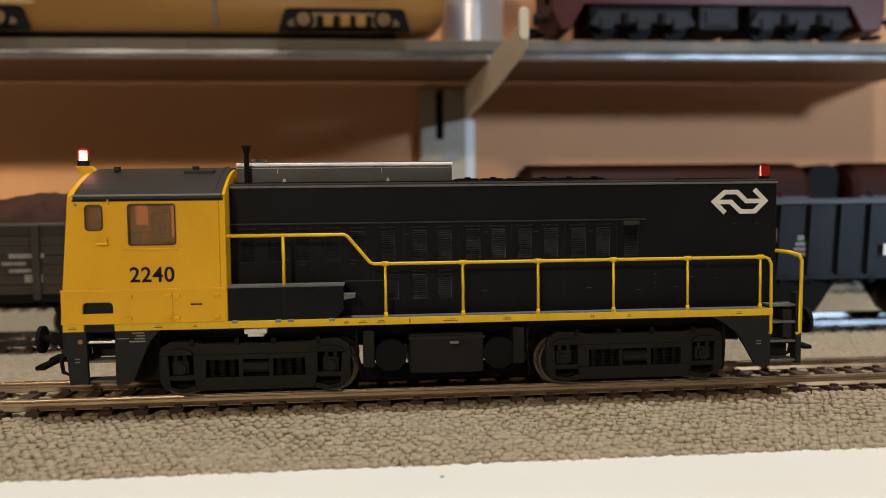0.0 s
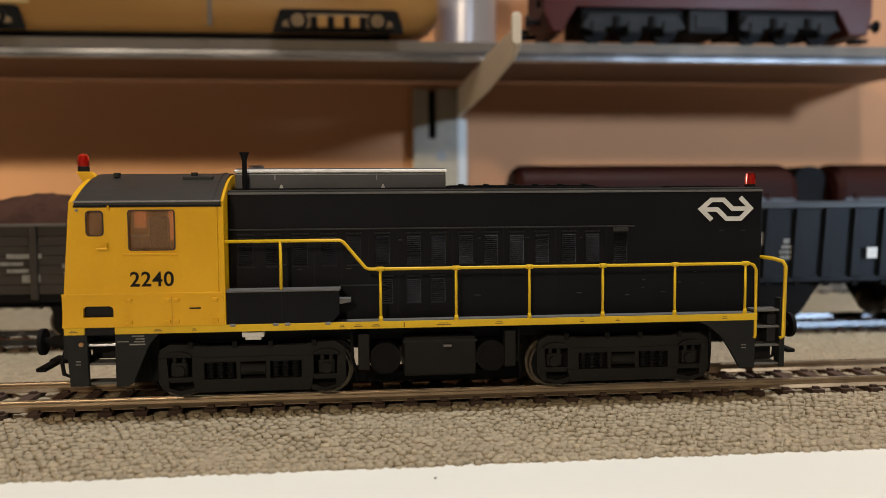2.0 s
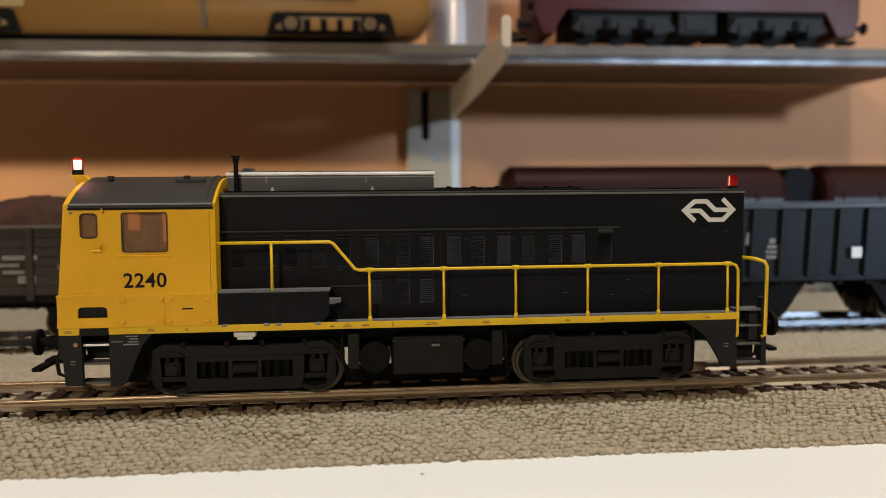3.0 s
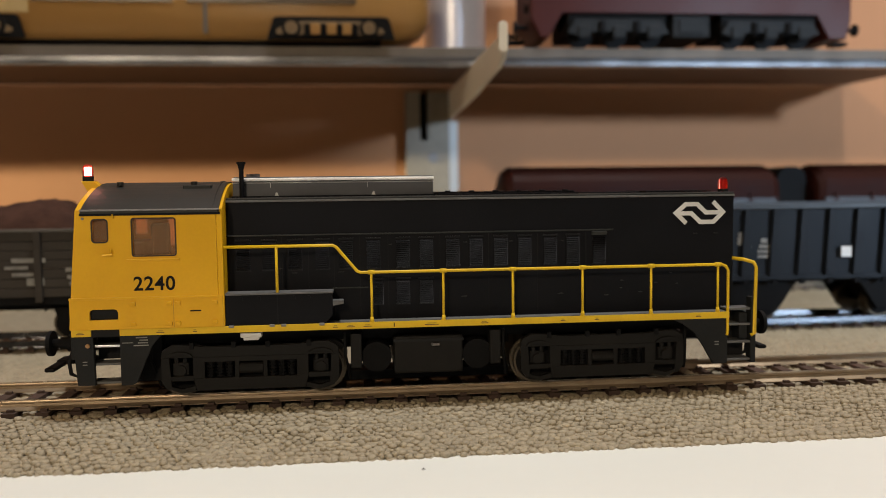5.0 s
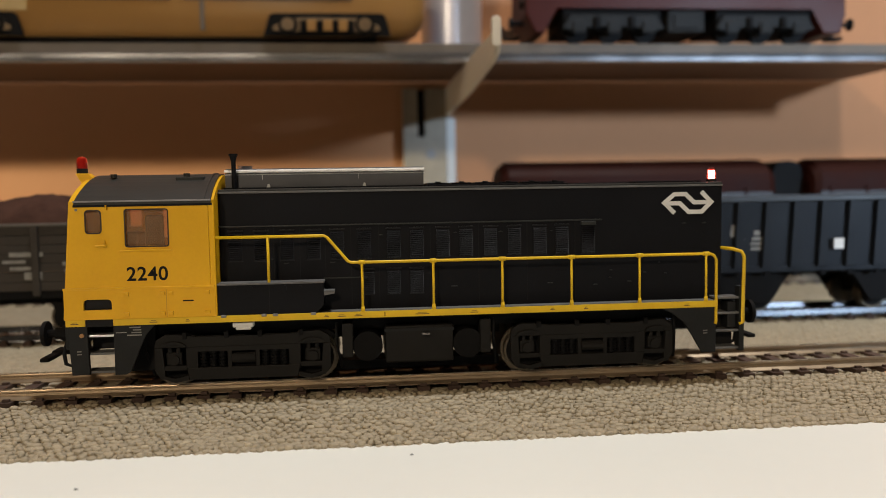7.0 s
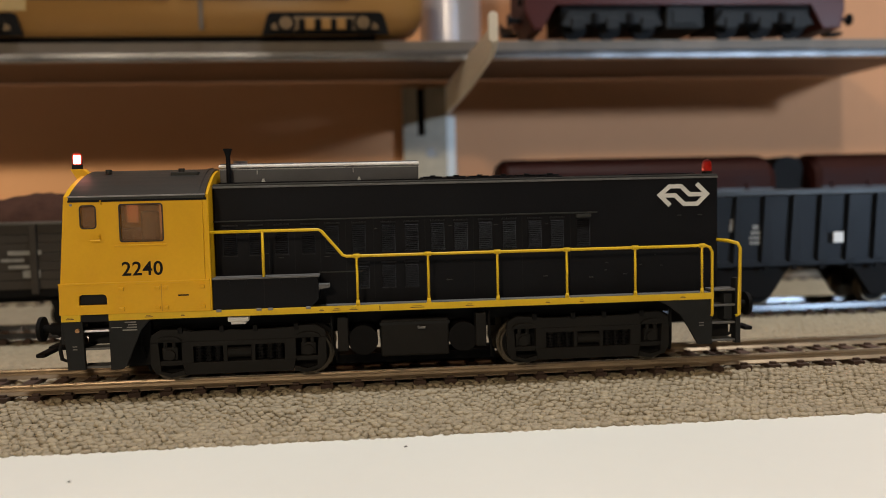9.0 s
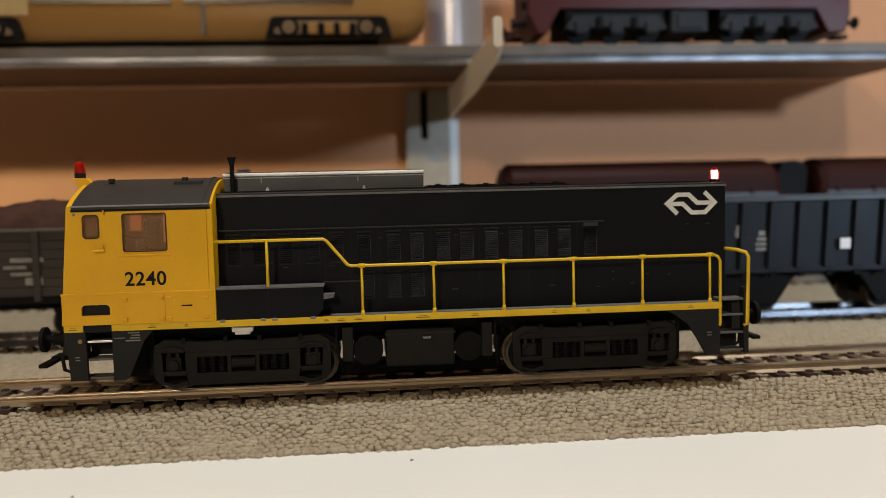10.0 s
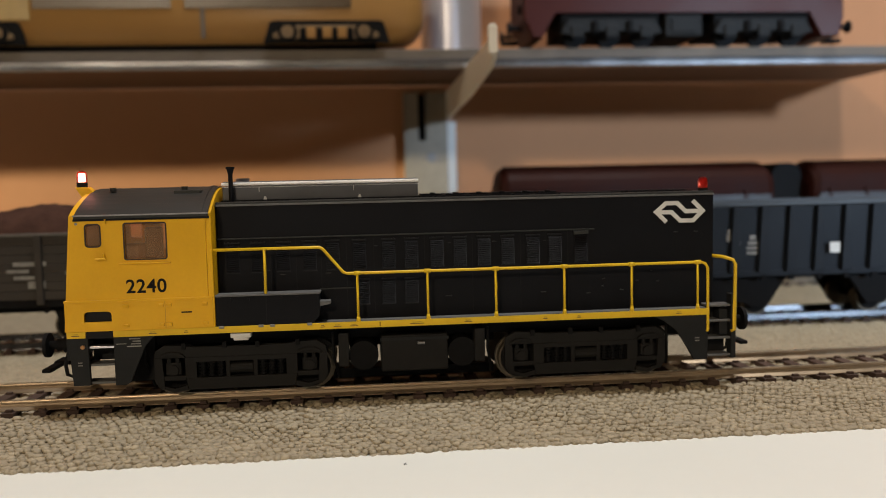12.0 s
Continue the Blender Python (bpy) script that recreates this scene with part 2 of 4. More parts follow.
def board():
    tagged(part("baseboard", box(B(), -900, 900, -290, 244, -24, -6.2, 1.0), BOARD), "smooth white board that carries the tracks", "board", kind="structure")


def emboss(x, y, cell, seed):
    """Low rounded bumps on a jittered grid."""
    rng = np.random.RandomState(seed)
    jx, jy, jh = rng.rand(3, 97, 97)
    v = y / cell
    iv = np.floor(v).astype(int)
    best = np.zeros_like(v)
    for dv in (-1, 0, 1):
        w = x / cell + 0.5 * ((iv + dv) % 2)
        iw = np.floor(w).astype(int)
        for du in (-1, 0, 1):
            a, b = (iw + du) % 97, (iv + dv) % 97
            cu, cv = iw + du + 0.28 + 0.44 * jx[a, b], iv + dv + 0.28 + 0.44 * jy[a, b]
            d2 = (w - cu) ** 2 + (v - cv) ** 2
            best = np.maximum(best, np.clip(1 - d2 / 0.30, 0, 1) ** 0.7 * (0.6 + 0.4 * jh[a, b]))
    return best


def ballast(name, x0, x1, y0, y1, step, top, label, front=False):
    xs, ys = np.arange(x0, x1 + step / 2, step), np.arange(y0, y1 + step / 2, step)
    gx, gy = np.meshgrid(xs, ys)
    z = top - (0.97 if front else 0.75) + (0.5 if front else 0.7) * emboss(gx, gy, 1.85, 3) + 0.10 * np.sin(gx * 0.11 + gy * 0.2)
    if front:
        # the mat dips under the sleepers and falls away to its cut edge
        z -= 2.6 * np.clip((-12.4 - gy) / 28.0, 0, 1)
        gy = gy.copy()
        gy[0] += 0.28 * (np.sin(xs * 1.7) + np.sin(xs * 4.1 + 1) + np.sin(xs * 0.23))
        gy[1] = np.maximum(gy[1], gy[0])
        z[0] = -6.2
        z = np.maximum(z, -6.2)
    nx, ny = len(xs), len(ys)
    verts = np.stack([gx.ravel(), gy.ravel(), z.ravel()], 1) * MM
    i = (np.arange(ny - 1)[:, None] * nx + np.arange(nx - 1)[None, :]).ravel()
    faces = np.stack([i, i + 1, i + nx + 1, i + nx], 1)
    me = bpy.data.meshes.new(name)
    me.from_pydata(verts.tolist(), [], faces.tolist())
    me.materials.append(MAT)
    me.polygons.foreach_set("use_smooth", np.ones(len(faces), dtype=bool))
    return tagged(new(name, me), label, "ballast mat", kind="structure")


def pebbles(x0, x1, y0, y1, top):
    """Embossed bumps of the mat: small uneven domes on a jittered grid, joined in one mesh."""
    rng = random.Random(17)
    verts, faces = [], []
    y, row = y0, 0
    while y < y1:
        x = x0 + (row % 2) * 0.85
        while x < x1:
            cx, cy = x + rng.uniform(-0.34, 0.34), y + rng.uniform(-0.4, 0.4)
            r, h = rng.uniform(0.60, 1.02), rng.uniform(0.45, 0.95)
            sink = 2.75 * (y1 - cy) / (y1 - y0)
            turn, long = rng.uniform(0, 6.28), rng.uniform(0.95, 1.35)
            ring = [rng.uniform(0.85, 1.12) for _ in range(8)]
            base = len(verts)
            for k, up in ((0.62, -0.75), (1.0, 0.22), (0.72, 0.78)):
                for i in range(8):
                    a = turn + i * math.pi / 4
                    verts.append(((cx + r * long * k * ring[i] * math.cos(a)) * MM, (cy + r * k * ring[i] * math.sin(a)) * MM, (top - sink - 0.95 + h * up) * MM))
            verts.append((cx * MM, cy * MM, (top - sink - 0.95 + h) * MM))
            for j in (0, 8):
                for i in range(8):
                    n = (i + 1) % 8
                    faces.append((base + j + i, base + j + n, base + j + 8 + n, base + j + 8 + i))
            for i in range(8):
                faces.append((base + 16 + i, base + 16 + (i + 1) % 8, base + 24))
            x += 1.7
        y += 1.62
        row += 1
    me = bpy.data.meshes.new("mat_pebbles")
    me.from_pydata(verts, [], faces)
    me.materials.append(PEBBLE)
    for p in me.polygons:
        p.use_smooth = True
    return tagged(new("mat_pebbles", me), "small olive-brown embossed bumps of the ballast mat", "ballast mat", kind="stuff")


def rail_outline(y):
    half = [(1.1, -2.2), (1.1, -2.02), (0.32, -1.38), (0.25, -0.8), (0.45, -0.6), (0.45, -0.34), (0.36, -0.13), (0.18, 0)]
    return [(y + a, b) for a, b in half] + [(y - a, b) for a, b in reversed(half)]


def sleeper_mesh():
    bm = B()
    box(bm, -1.35, 1.35, -11.6, 11.6, -4.6, -2.25)
    for y in (-10.2, -6.9, 6.9, 10.2):
        box(bm, -0.7, 0.7, y - 0.45, y + 0.45, -2.25, -1.7)
    return mesh_of("sleeper", bm, SLEEPER)


def plain_rail_outline(y):
    return [(y - 1.0, -2.2), (y + 1.0, -2.2), (y + 0.9, -1.9), (y + 0.62, -1.7), (y + 0.45, -0.1), (y + 0.36, 0), (y - 0.36, 0), (y - 0.45, -0.1), (y - 0.68, -1.7), (y - 0.9, -1.9)]


def track(y, x0, x1, label, sleeper, outline=rail_outline, steel=None, worn=True):
    tr = thing("railway_track", label, "track", (0, y, 0), "parallel model tracks")
    for side in (-8.6, 8.6):
        rail = part("rail", prism(B(), outline(side), "x", x0, x1), steel or RAIL, tr)
        if worn:
            part("running_surface", box(B(), x0, x1, side - 0.28, side + 0.28, 0.0, 0.04), BRIGHT_RAIL if steel is BRIGHT_RAIL else POLISHED, rail, "polished rail top")
    x = x0 + 2
    while x < x1:
        part("sleeper", sleeper, SLEEPER, tr, at=(x + random.uniform(-0.15, 0.15), 0, 0))
        x += 6.95
    return tr


# ---- the upper shelf ----
def shelf():
    sh = thing("wall_shelf", "brown wooden wall shelf with an aluminium front edge", "shelf", (0, 0, 0))
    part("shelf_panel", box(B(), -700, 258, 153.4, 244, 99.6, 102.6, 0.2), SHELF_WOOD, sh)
    bm = prism(B(), [(150.0, 95.2), (153.2, 95.2), (153.2, 98.9), (150.6, 98.9), (149.6, 98.4), (149.3, 97.0), (149.5, 95.6)], "x", -700, 258.4)
    part("front_trim", bm, ALU, sh, "shiny aluminium front trim", smooth=False)
    part("upper_trim", box(B(), -700, 258, 151.0, 153.0, 99.0, 103.0, 0.3), GREYBED, sh, "dull grey upper trim")


def bracket():
    br = thing("shelf_bracket", "cream painted steel shelf bracket with an upturned tip", "bracket", (0, 0, 0))
    outline = [(76.5, 89.2), (80, 86.8), (86, 85.5), (110, 84.4), (139, 82.6), (171, 81.8), (215, 81.2), (235, 80.2), (235, 95.0), (149, 95.0),
               (140, 95.8), (118, 95.4), (95, 94.9), (85, 94.7), (79.8, 95.4), (76.5, 96.4)]
    arm = part("arm", prism(B(), outline, "x", 34.9, 36.7, 0.35), CREAM, br)
    part("tip", prism(B(), rounded(33.3, 36.4, 88.4, 98.4, 1.4), "y", 74.9, 77.2, 0.3), CREAM, arm, "upturned cream tip")
    up = thing("wall_upright", "cream slotted steel upright on the wall", "upright", (0, 0, 0))
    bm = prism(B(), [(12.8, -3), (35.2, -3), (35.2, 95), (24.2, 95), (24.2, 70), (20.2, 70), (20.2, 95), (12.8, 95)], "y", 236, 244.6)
    # Cream darkened in the colour for the shade below the shelf.
    part("channel", bm, material("shaded_cream", (0.26, 0.225, 0.175), 0.5), up)
    # Black sheet stands for the shade inside the slot.
    part("slot_shadow", box(B(), 20.2, 24.2, 243.0, 244.4, 70, 95), RUBBER, up, "black sheet for the shade inside the slot")
    part("screw", rod(B(), [(26.5, 236.2, 61), (26.5, 235.2, 61)], 2.6, 16), DULL, up, "dull screw head")
    # White puts the cool light on the upright's folded side into its colour.
    part("upright_side", box(B(), 35.4, 39.9, 237, 244.6, -3, 80), WHITE, up, "folded side, white for the cool light on it")


# ---- stock on the upper shelf ----
def ochre_coach():
    base = 104.0
    c = thing("railcar", "ochre yellow streamlined model railcar with rounded nose", "railcar", (0, 165, base))
    # the body section, in (y, z)
    sec = [(-13.0, 1.5), (-15.2, 4.5), (-16.2, 9), (-16.2, 15.0), (-15.6, 24), (-13, 31), (-7, 35), (0, 36), (7, 35), (13, 31), (15.6, 24), (16.2, 15), (16.2, 9), (15.2, 4.5), (13, 1.5)]
    bm = B()
    rings = []
    stations = [(-230, 1.0, 0), (-10, 1.0, 0), (-2, 0.985, 0.2), (5, 0.94, 0.8), (11, 0.84, 2.0), (15, 0.68, 4.0), (17.5, 0.45, 7.0), (18.6, 0.2, 10.0)]
    for x, k, lift in stations:
        rings.append([bm.verts.new((x, y * k, lift + 1.5 + (z - 1.5) * (1 - (1 - k) * 0.55) * (1 if k > 0.9 else 0.97))) for y, z in sec])
    for a, b in zip(rings, rings[1:]):
        for i in range(len(sec)):
            j = (i + 1) % len(sec)
            bm.faces.new((a[i], a[j], b[j], b[i]))
    bm.faces.new(rings[0])
    bm.faces.new(rings[-1][::-1])
    body = part("body", bm, OCHRE, c, smooth=True)
    for x0, x1 in ((-225, -152), (-138, -84), (-79, -12)):
        part("window_band", box(B(), x0, x1, -16.75, -16.0, 15.4, 23.5, 0.3), OCHRE_DARK, c, "dark window band")
    part("side_panel", box(B(), -152, -139, -16.6, -15.9, 11.0, 24, 0.2), material("pale_ochre", (0.33, 0.22, 0.07), 0.4), c, "paler door panel")
    part("door_stripe", box(B(), -72.8, -71.0, -16.7, -15.8, 3.5, 24.0, 0.2), GREYBED, c, "pale upright stripe")
    part("skirt", box(B(), -228, -2, -13.0, 13.0, 0.4, 1.6), UNDER, c, "black underside")
    for x0 in (-46, -190):
        # Dark plate set on the body stands for the shaded recess around the bogie.
        bogie = part("bogie", prism(B(), [(x0 - 2, 1.2), (x0 + 0.6, 9.6), (x0 + 2.2, 10.4), (x0 + 45.5, 10.4), (x0 + 47.2, 9.6), (x0 + 49.5, 1.2)], "y", -16.9, -15.6, 0.2), UNDER, c, "dark plate for the shade of the bogie recess")
        side = B()
        prism(side, [(x0 + 2, 5.0), (x0 + 8, 8.4), (x0 + 39, 8.4), (x0 + 45, 5.0), (x0 + 45, 3.4), (x0 + 36, 2.6), (x0 + 30, 5.2), (x0 + 17, 5.2), (x0 + 11, 2.6), (x0 + 2, 3.4)], "y", -17.8, -16.9, 0.2)
        part("side_frame", side, OCHRE_BOX, bogie)
        for x in (x0 + 8, x0 + 39):
            bm = B()
            rod(bm, [(x, -16.9, 5.6), (x, -18.0, 5.6)], 4.0, 20)
            rod(bm, [(x, -18.0, 5.6), (x, -18.9, 5.6)], 2.0, 14)
            part("wheel", bm, UNDER, bogie)
            part("hub", rod(B(), [(x, -18.9, 5.6), (x, -19.4, 5.6)], 2.6, 16), OCHRE_BOX, bogie)
        for x in (x0 + 17.5, x0 + 24, x0 + 30):
            part("axle_box", box(B(), x - 1.9, x + 1.9, -18.5, -17.6, 3.0, 7.6, 0.5), OCHRE, bogie)
        for x in (x0 + 14.2, x0 + 20.8, x0 + 27.2, x0 + 33.4):
            part("spring", rod(B(), [(x, -18.0, 2.6), (x, -18.0, 7.0)], 1.2, 10), UNDER, bogie)


def maroon_loco():
    c = thing("electric_locomotive", "dark maroon model locomotive with black bogies on the shelf", "locomotive", (0, 165, 104.0))
    body = [(60, 11), (64, 3.2), (68, 3.0), (73, 14), (186, 14), (191, 3.0), (199, 3.2), (201, 11), (201, 38), (196, 42), (66, 42), (60, 38)]
    part("body", prism(B(), body, "y", -16, 16, 0.6), MAROON, c)
    part("roof", box(B(), 66, 196, -12, 12, 41.5, 44.5, 1.2), ROOF, c)
    for x0 in (76, 143):
        bg = part("bogie", box(B(), x0, x0 + 43, -14.5, 14.5, 4.6, 13.2, 0.8), UNDER, c)
        sf = B()
        prism(sf, [(x0 - 0.5, 5), (x0 + 3, 10.5), (x0 + 40, 10.5), (x0 + 43.5, 5), (x0 + 40, 4), (x0 + 30, 6.0), (x0 + 13, 6.0), (x0 + 3, 4)], "y", -16.6, -15.2, 0.3)
        part("side_frame", sf, FRAME, bg)
        for x in (x0 + 6.5, x0 + 21.5, x0 + 36.5):
            part("axle_box", box(B(), x - 2.8, x + 2.8, -17.6, -16.2, 2.8, 8.0, 0.6), FRAME, bg)
            part("wheel", rod(B(), [(x, -11, 4.9), (x, -8, 4.9)], 5.4, 20), UNDER, bg)
        for x in (x0 + 14, x0 + 29):
            part("spring", rod(B(), [(x, -16.9, 5), (x, -16.9, 9.5)], 1.6, 10), UNDER, bg)
    part("tank", box(B(), 121.5, 138, -15, 15, 3.6, 13.0, 0.8), FRAME, c, "grey-black centre tank")
    part("tank_lid", box(B(), 124, 135, -15.8, -14.8, 5.2, 11.0, 0.4), FRAME, c)
    for x0, s in ((60, -1), (201, 1)):
        for y in (-10, 10):
            buf = B()
            rod(buf, [(x0, y, 8), (x0 + 5 * s, y, 8)], 1.1, 10)
            rod(buf, [(x0 + 5 * s, y, 8), (x0 + 6 * s, y, 8)], 2.6, 16)
            part("buffer", buf, UNDER, c)
        part("lamp", rod(B(), [(x0 - 0.5 * s, -9, 16), (x0 + 1.2 * s, -9, 16)], 1.8, 12), UNDER, c)
        part("coupling", box(B(), min(x0, x0 + 7 * s), max(x0, x0 + 7 * s), -3, 3, 2.6, 4.4, 0.5), UNDER, c)
    tr = thing("shelf_track", "length of model track on the shelf", "track", (0, 165, 104.0))
    for side in (-8.6, 8.6):
        part("rail", box(B(), -240, 256, side - 0.4, side + 0.4, -1.4, -0.2), RAIL, tr)


def canister():
    c = thing("metal_canister", "silvery brushed metal canister on the shelf", "canister", (35, 205, 102.6))
    part("can", rod(B(), [(0, 0, 0), (0, 0, 0.8), (0, 0, 58), (0, 0, 60)], 14.6, 40), CAN, c, smooth=False)
    part("lid", rod(B(), [(0, 0, 60), (0, 0, 64)], 15.0, 40), CAN, c)


# ---- goods wagons on the second and third tracks ----
def wheel_pair(parent, x, r=5.2, y=8.3):
    for s in (-1, 1):
        bm = B()
        rod(bm, [(x, s * (y - 1.2), r), (x, s * (y + 1.2), r)], r, 24)
        rod(bm, [(x, s * (y - 2.0), r), (x, s * (y - 1.2), r)], r * 1.1, 24)
        wheel = part("wheel", bm, TREAD, parent)
        part("wheel_disc", rod(B(), [(x, s * (y + 1.1), r), (x, s * (y + 1.5), r)], r * 0.86, 20), UNDER, wheel)
    part("axle", rod(B(), [(x, -y, r), (x, y, r)], 1.0, 8), UNDER, parent)


def gondola(x0):
    w = thing("open_wagon", "blue-grey ribbed open bogie wagon on the second track", "wagon", (x0, 75.5, 0))
    length = 122
    for sy in (-15.1, 15.1):
        part("side_wall", box(B(), 0, length, sy - 0.5, sy + 0.5, 15.5, 36.6), WAGON_BLUE, w)
    for sx in (0.6, length - 0.6):
        part("end_wall", box(B(), sx - 0.6, sx + 0.6, -14.6, 14.6, 15.5, 36.6), WAGON_BLUE, w)
    part("wagon_floor", box(B(), 1.2, length - 1.2, -14.6, 14.6, 15.5, 17.0), WAGON_BLUE, w)
    for s in (-1, 1):
        part("top_rim", box(B(), -0.3, length + 0.3, s * 15.7 - 0.9, s * 15.7 + 0.9, 36.5, 38.3, 0.3), WAGON_RIM, w, "paler rim")
        x = 5.7
        while x < length:
            rib = prism(B(), [(x - 1.9, 15.2), (x + 1.9, 15.2), (x + 0.7, 36.4), (x - 0.7, 36.4)], "y", s * 16.5 - 0.8, s * 16.5 + 0.8, 0.2)
            part("rib", rib, WAGON_BLUE, w)
            x += 9.5
        part("sill", box(B(), 0, length, s * 15.3 - 0.8, s * 15.3 + 0.8, 13.6, 15.6, 0.2), WAGON_BLUE, w)
        x = 6
        while x < length - 3:
            part("hook", box(B(), x - 0.9, x + 0.9, s * 16.0 - 0.5, s * 16.0 + 0.5, 12.4, 14.0), UNDER, w)
            x += 9.5
    part("underframe", box(B(), 2, length - 2, -11, 11, 12.5, 15.5), UNDER, w)
    for bx in (18, 73):
        bg = part("bogie", box(B(), bx - 9, bx + 9, -6, 6, 6, 12.6, 0.5), UNDER, w)
        for s in (-1, 1):
            prism_out = [(bx - 12, 6.0), (bx - 14, 9.5), (bx - 17, 12.9), (bx + 17, 12.9), (bx + 14, 9.5), (bx + 12, 6.0), (bx + 10, 3.0), (bx + 4.5, 3.0), (bx + 2, 5), (bx - 2, 5), (bx - 4.5, 3.0), (bx - 10, 3.0)]
            part("side_frame", prism(B(), prism_out, "y", s * 11.8 - 0.9, s * 11.8 + 0.9, 0.2), UNDER, bg)
        for x in (bx - 7.2, bx + 7.2):
            wheel_pair(bg, x, 4.9)
    # print on the near side
    part("print_square", box(B(), 47.0, 50.4, -17.5, -17.3, 20.9, 24.3), WHITE, w, "white square panel")
    for a, b, c, d in ((12.7, 16.6, 25.2, 27.6), (13.0, 15.6, 27.6, 29.2), (14.2, 17.2, 23.6, 25.2), (19.6, 24.2, 20.9, 21.9), (19.4, 24.2, 22.5, 23.5), (20.0, 23.6, 24.1, 25.1), (20.6, 22.6, 25.7, 27.2)):
        part("print_bar", box(B(), a, b, -15.9, -15.65, c, d), PRINT, w, "worn grey print")
    for x, s in ((0, -1), (length, 1)):
        for y in (-10, 10):
            bm = B()
            rod(bm, [(x, y, 12.5), (x + 4 * s, y, 12.5)], 1.1, 10)
            rod(bm, [(x + 4 * s, y, 12.5), (x + 5 * s, y, 12.5)], 2.6, 14)
            part("buffer", bm, UNDER, w)


def mound(x0, x1, y0, y1, z0, height, seed):
    rng = random.Random(seed)
    bm = B()
    nx, ny = 60, 16
    grid = []
    for i in range(nx + 1):
        row = []
        for j in range(ny + 1):
            u, v = i / nx, j / ny
            x, y = x0 + (x1 - x0) * u, y0 + (y1 - y0) * v
            edge = math.sin(math.pi * v) ** 0.6 * min(1, 7 * u, 7 * (1 - u))
            lump = 0.80 + 0.20 * math.sin((x - x0) * 0.105 + 5.1) + 0.12 * noise.noise((x * 0.3, y * 0.3, seed))
            row.append(bm.verts.new((x, y, z0 + height * edge * lump + rng.uniform(0, 0.6))))
        grid.append(row)
    for i in range(nx):
        for j in range(ny):
            bm.faces.new((grid[i][j], grid[i + 1][j], grid[i + 1][j + 1], grid[i][j + 1]))
    return bm


def plank_wagon(x1):
    length = 110
    w = thing("planked_wagon", "dark grey planked open wagon heaped with brown ore", "wagon", (x1 - length, 75.5, 0))
    for s in (-1, 1):
        z = 14.0
        for k in range(7):
            part("plank", box(B(), 0, length, s * 15.2 - 0.6, s * 15.2 + 0.6, z, z + 2.62, 0.12), WAGON_DARK, w)
            z += 2.75
        part("top_rim", box(B(), -0.2, length + 0.2, s * 15.3 - 0.9, s * 15.3 + 0.9, 33.1, 34.0, 0.2), material("dark_rim", (0.075, 0.070, 0.062), 0.6), w)
        x = 5.5
        while x < length:
            part("stanchion", box(B(), x - 1.0, x + 1.0, s * 16.3 - 0.6, s * 16.3 + 0.6, 12.5, 33.4, 0.2), WAGON_DARK, w)
            x += 14.0
        part("sill", box(B(), 0, length, s * 14.8 - 0.8, s * 14.8 + 0.8, 11.6, 14.0, 0.2), UNDER, w)
    for x in (0.6, length - 0.6):
        part("end_wall", box(B(), x - 0.6, x + 0.6, -14.6, 14.6, 13, 33.2), WAGON_DARK, w)
    part("wagon_floor", box(B(), 1.2, length - 1.2, -14.6, 14.6, 12, 14), WAGON_DARK, w)
    load = part("ore", mound(1.3, length - 1.3, -14.4, 14.4, 31.5, 10.6, 5), ORE, w, "heaped dark brown ore", smooth=True)
    part("underframe", box(B(), 2, length - 2, -10, 10, 9.5, 12), UNDER, w)
    for bx in (length - 14, 14):
        wheel_pair(w, bx)
        for s in (-1, 1):
            part("axle_guard", prism(B(), [(bx - 5, 12), (bx + 5, 12), (bx + 2, 4), (bx - 2, 4)], "y", s * 11.2 - 0.6, s * 11.2 + 0.6), UNDER, w)
            part("leaf_spring", prism(B(), [(bx - 7, 10.5)] + arc(160, 20, 6, bx, 8.5, 7, 2.2) + [(bx + 7, 10.5)], "y", s * 12.4 - 0.5, s * 12.4 + 0.5), UNDER, w)
    # worn print near the visible end
    for a, b, c, d in ((82.0, 91.5, 24.2, 25.5), (80, 86.5, 22.2, 23.2), (82, 88.0, 20.2, 21.2), (86, 91, 17.4, 19.6), (97, 101.5, 21.4, 22.6), (97.5, 104, 19.2, 20.4), (98, 108, 17.2, 18.4)):
        part("print_bar", box(B(), a, b, -16.0, -15.8, c, d), PRINT, w, "worn grey print")


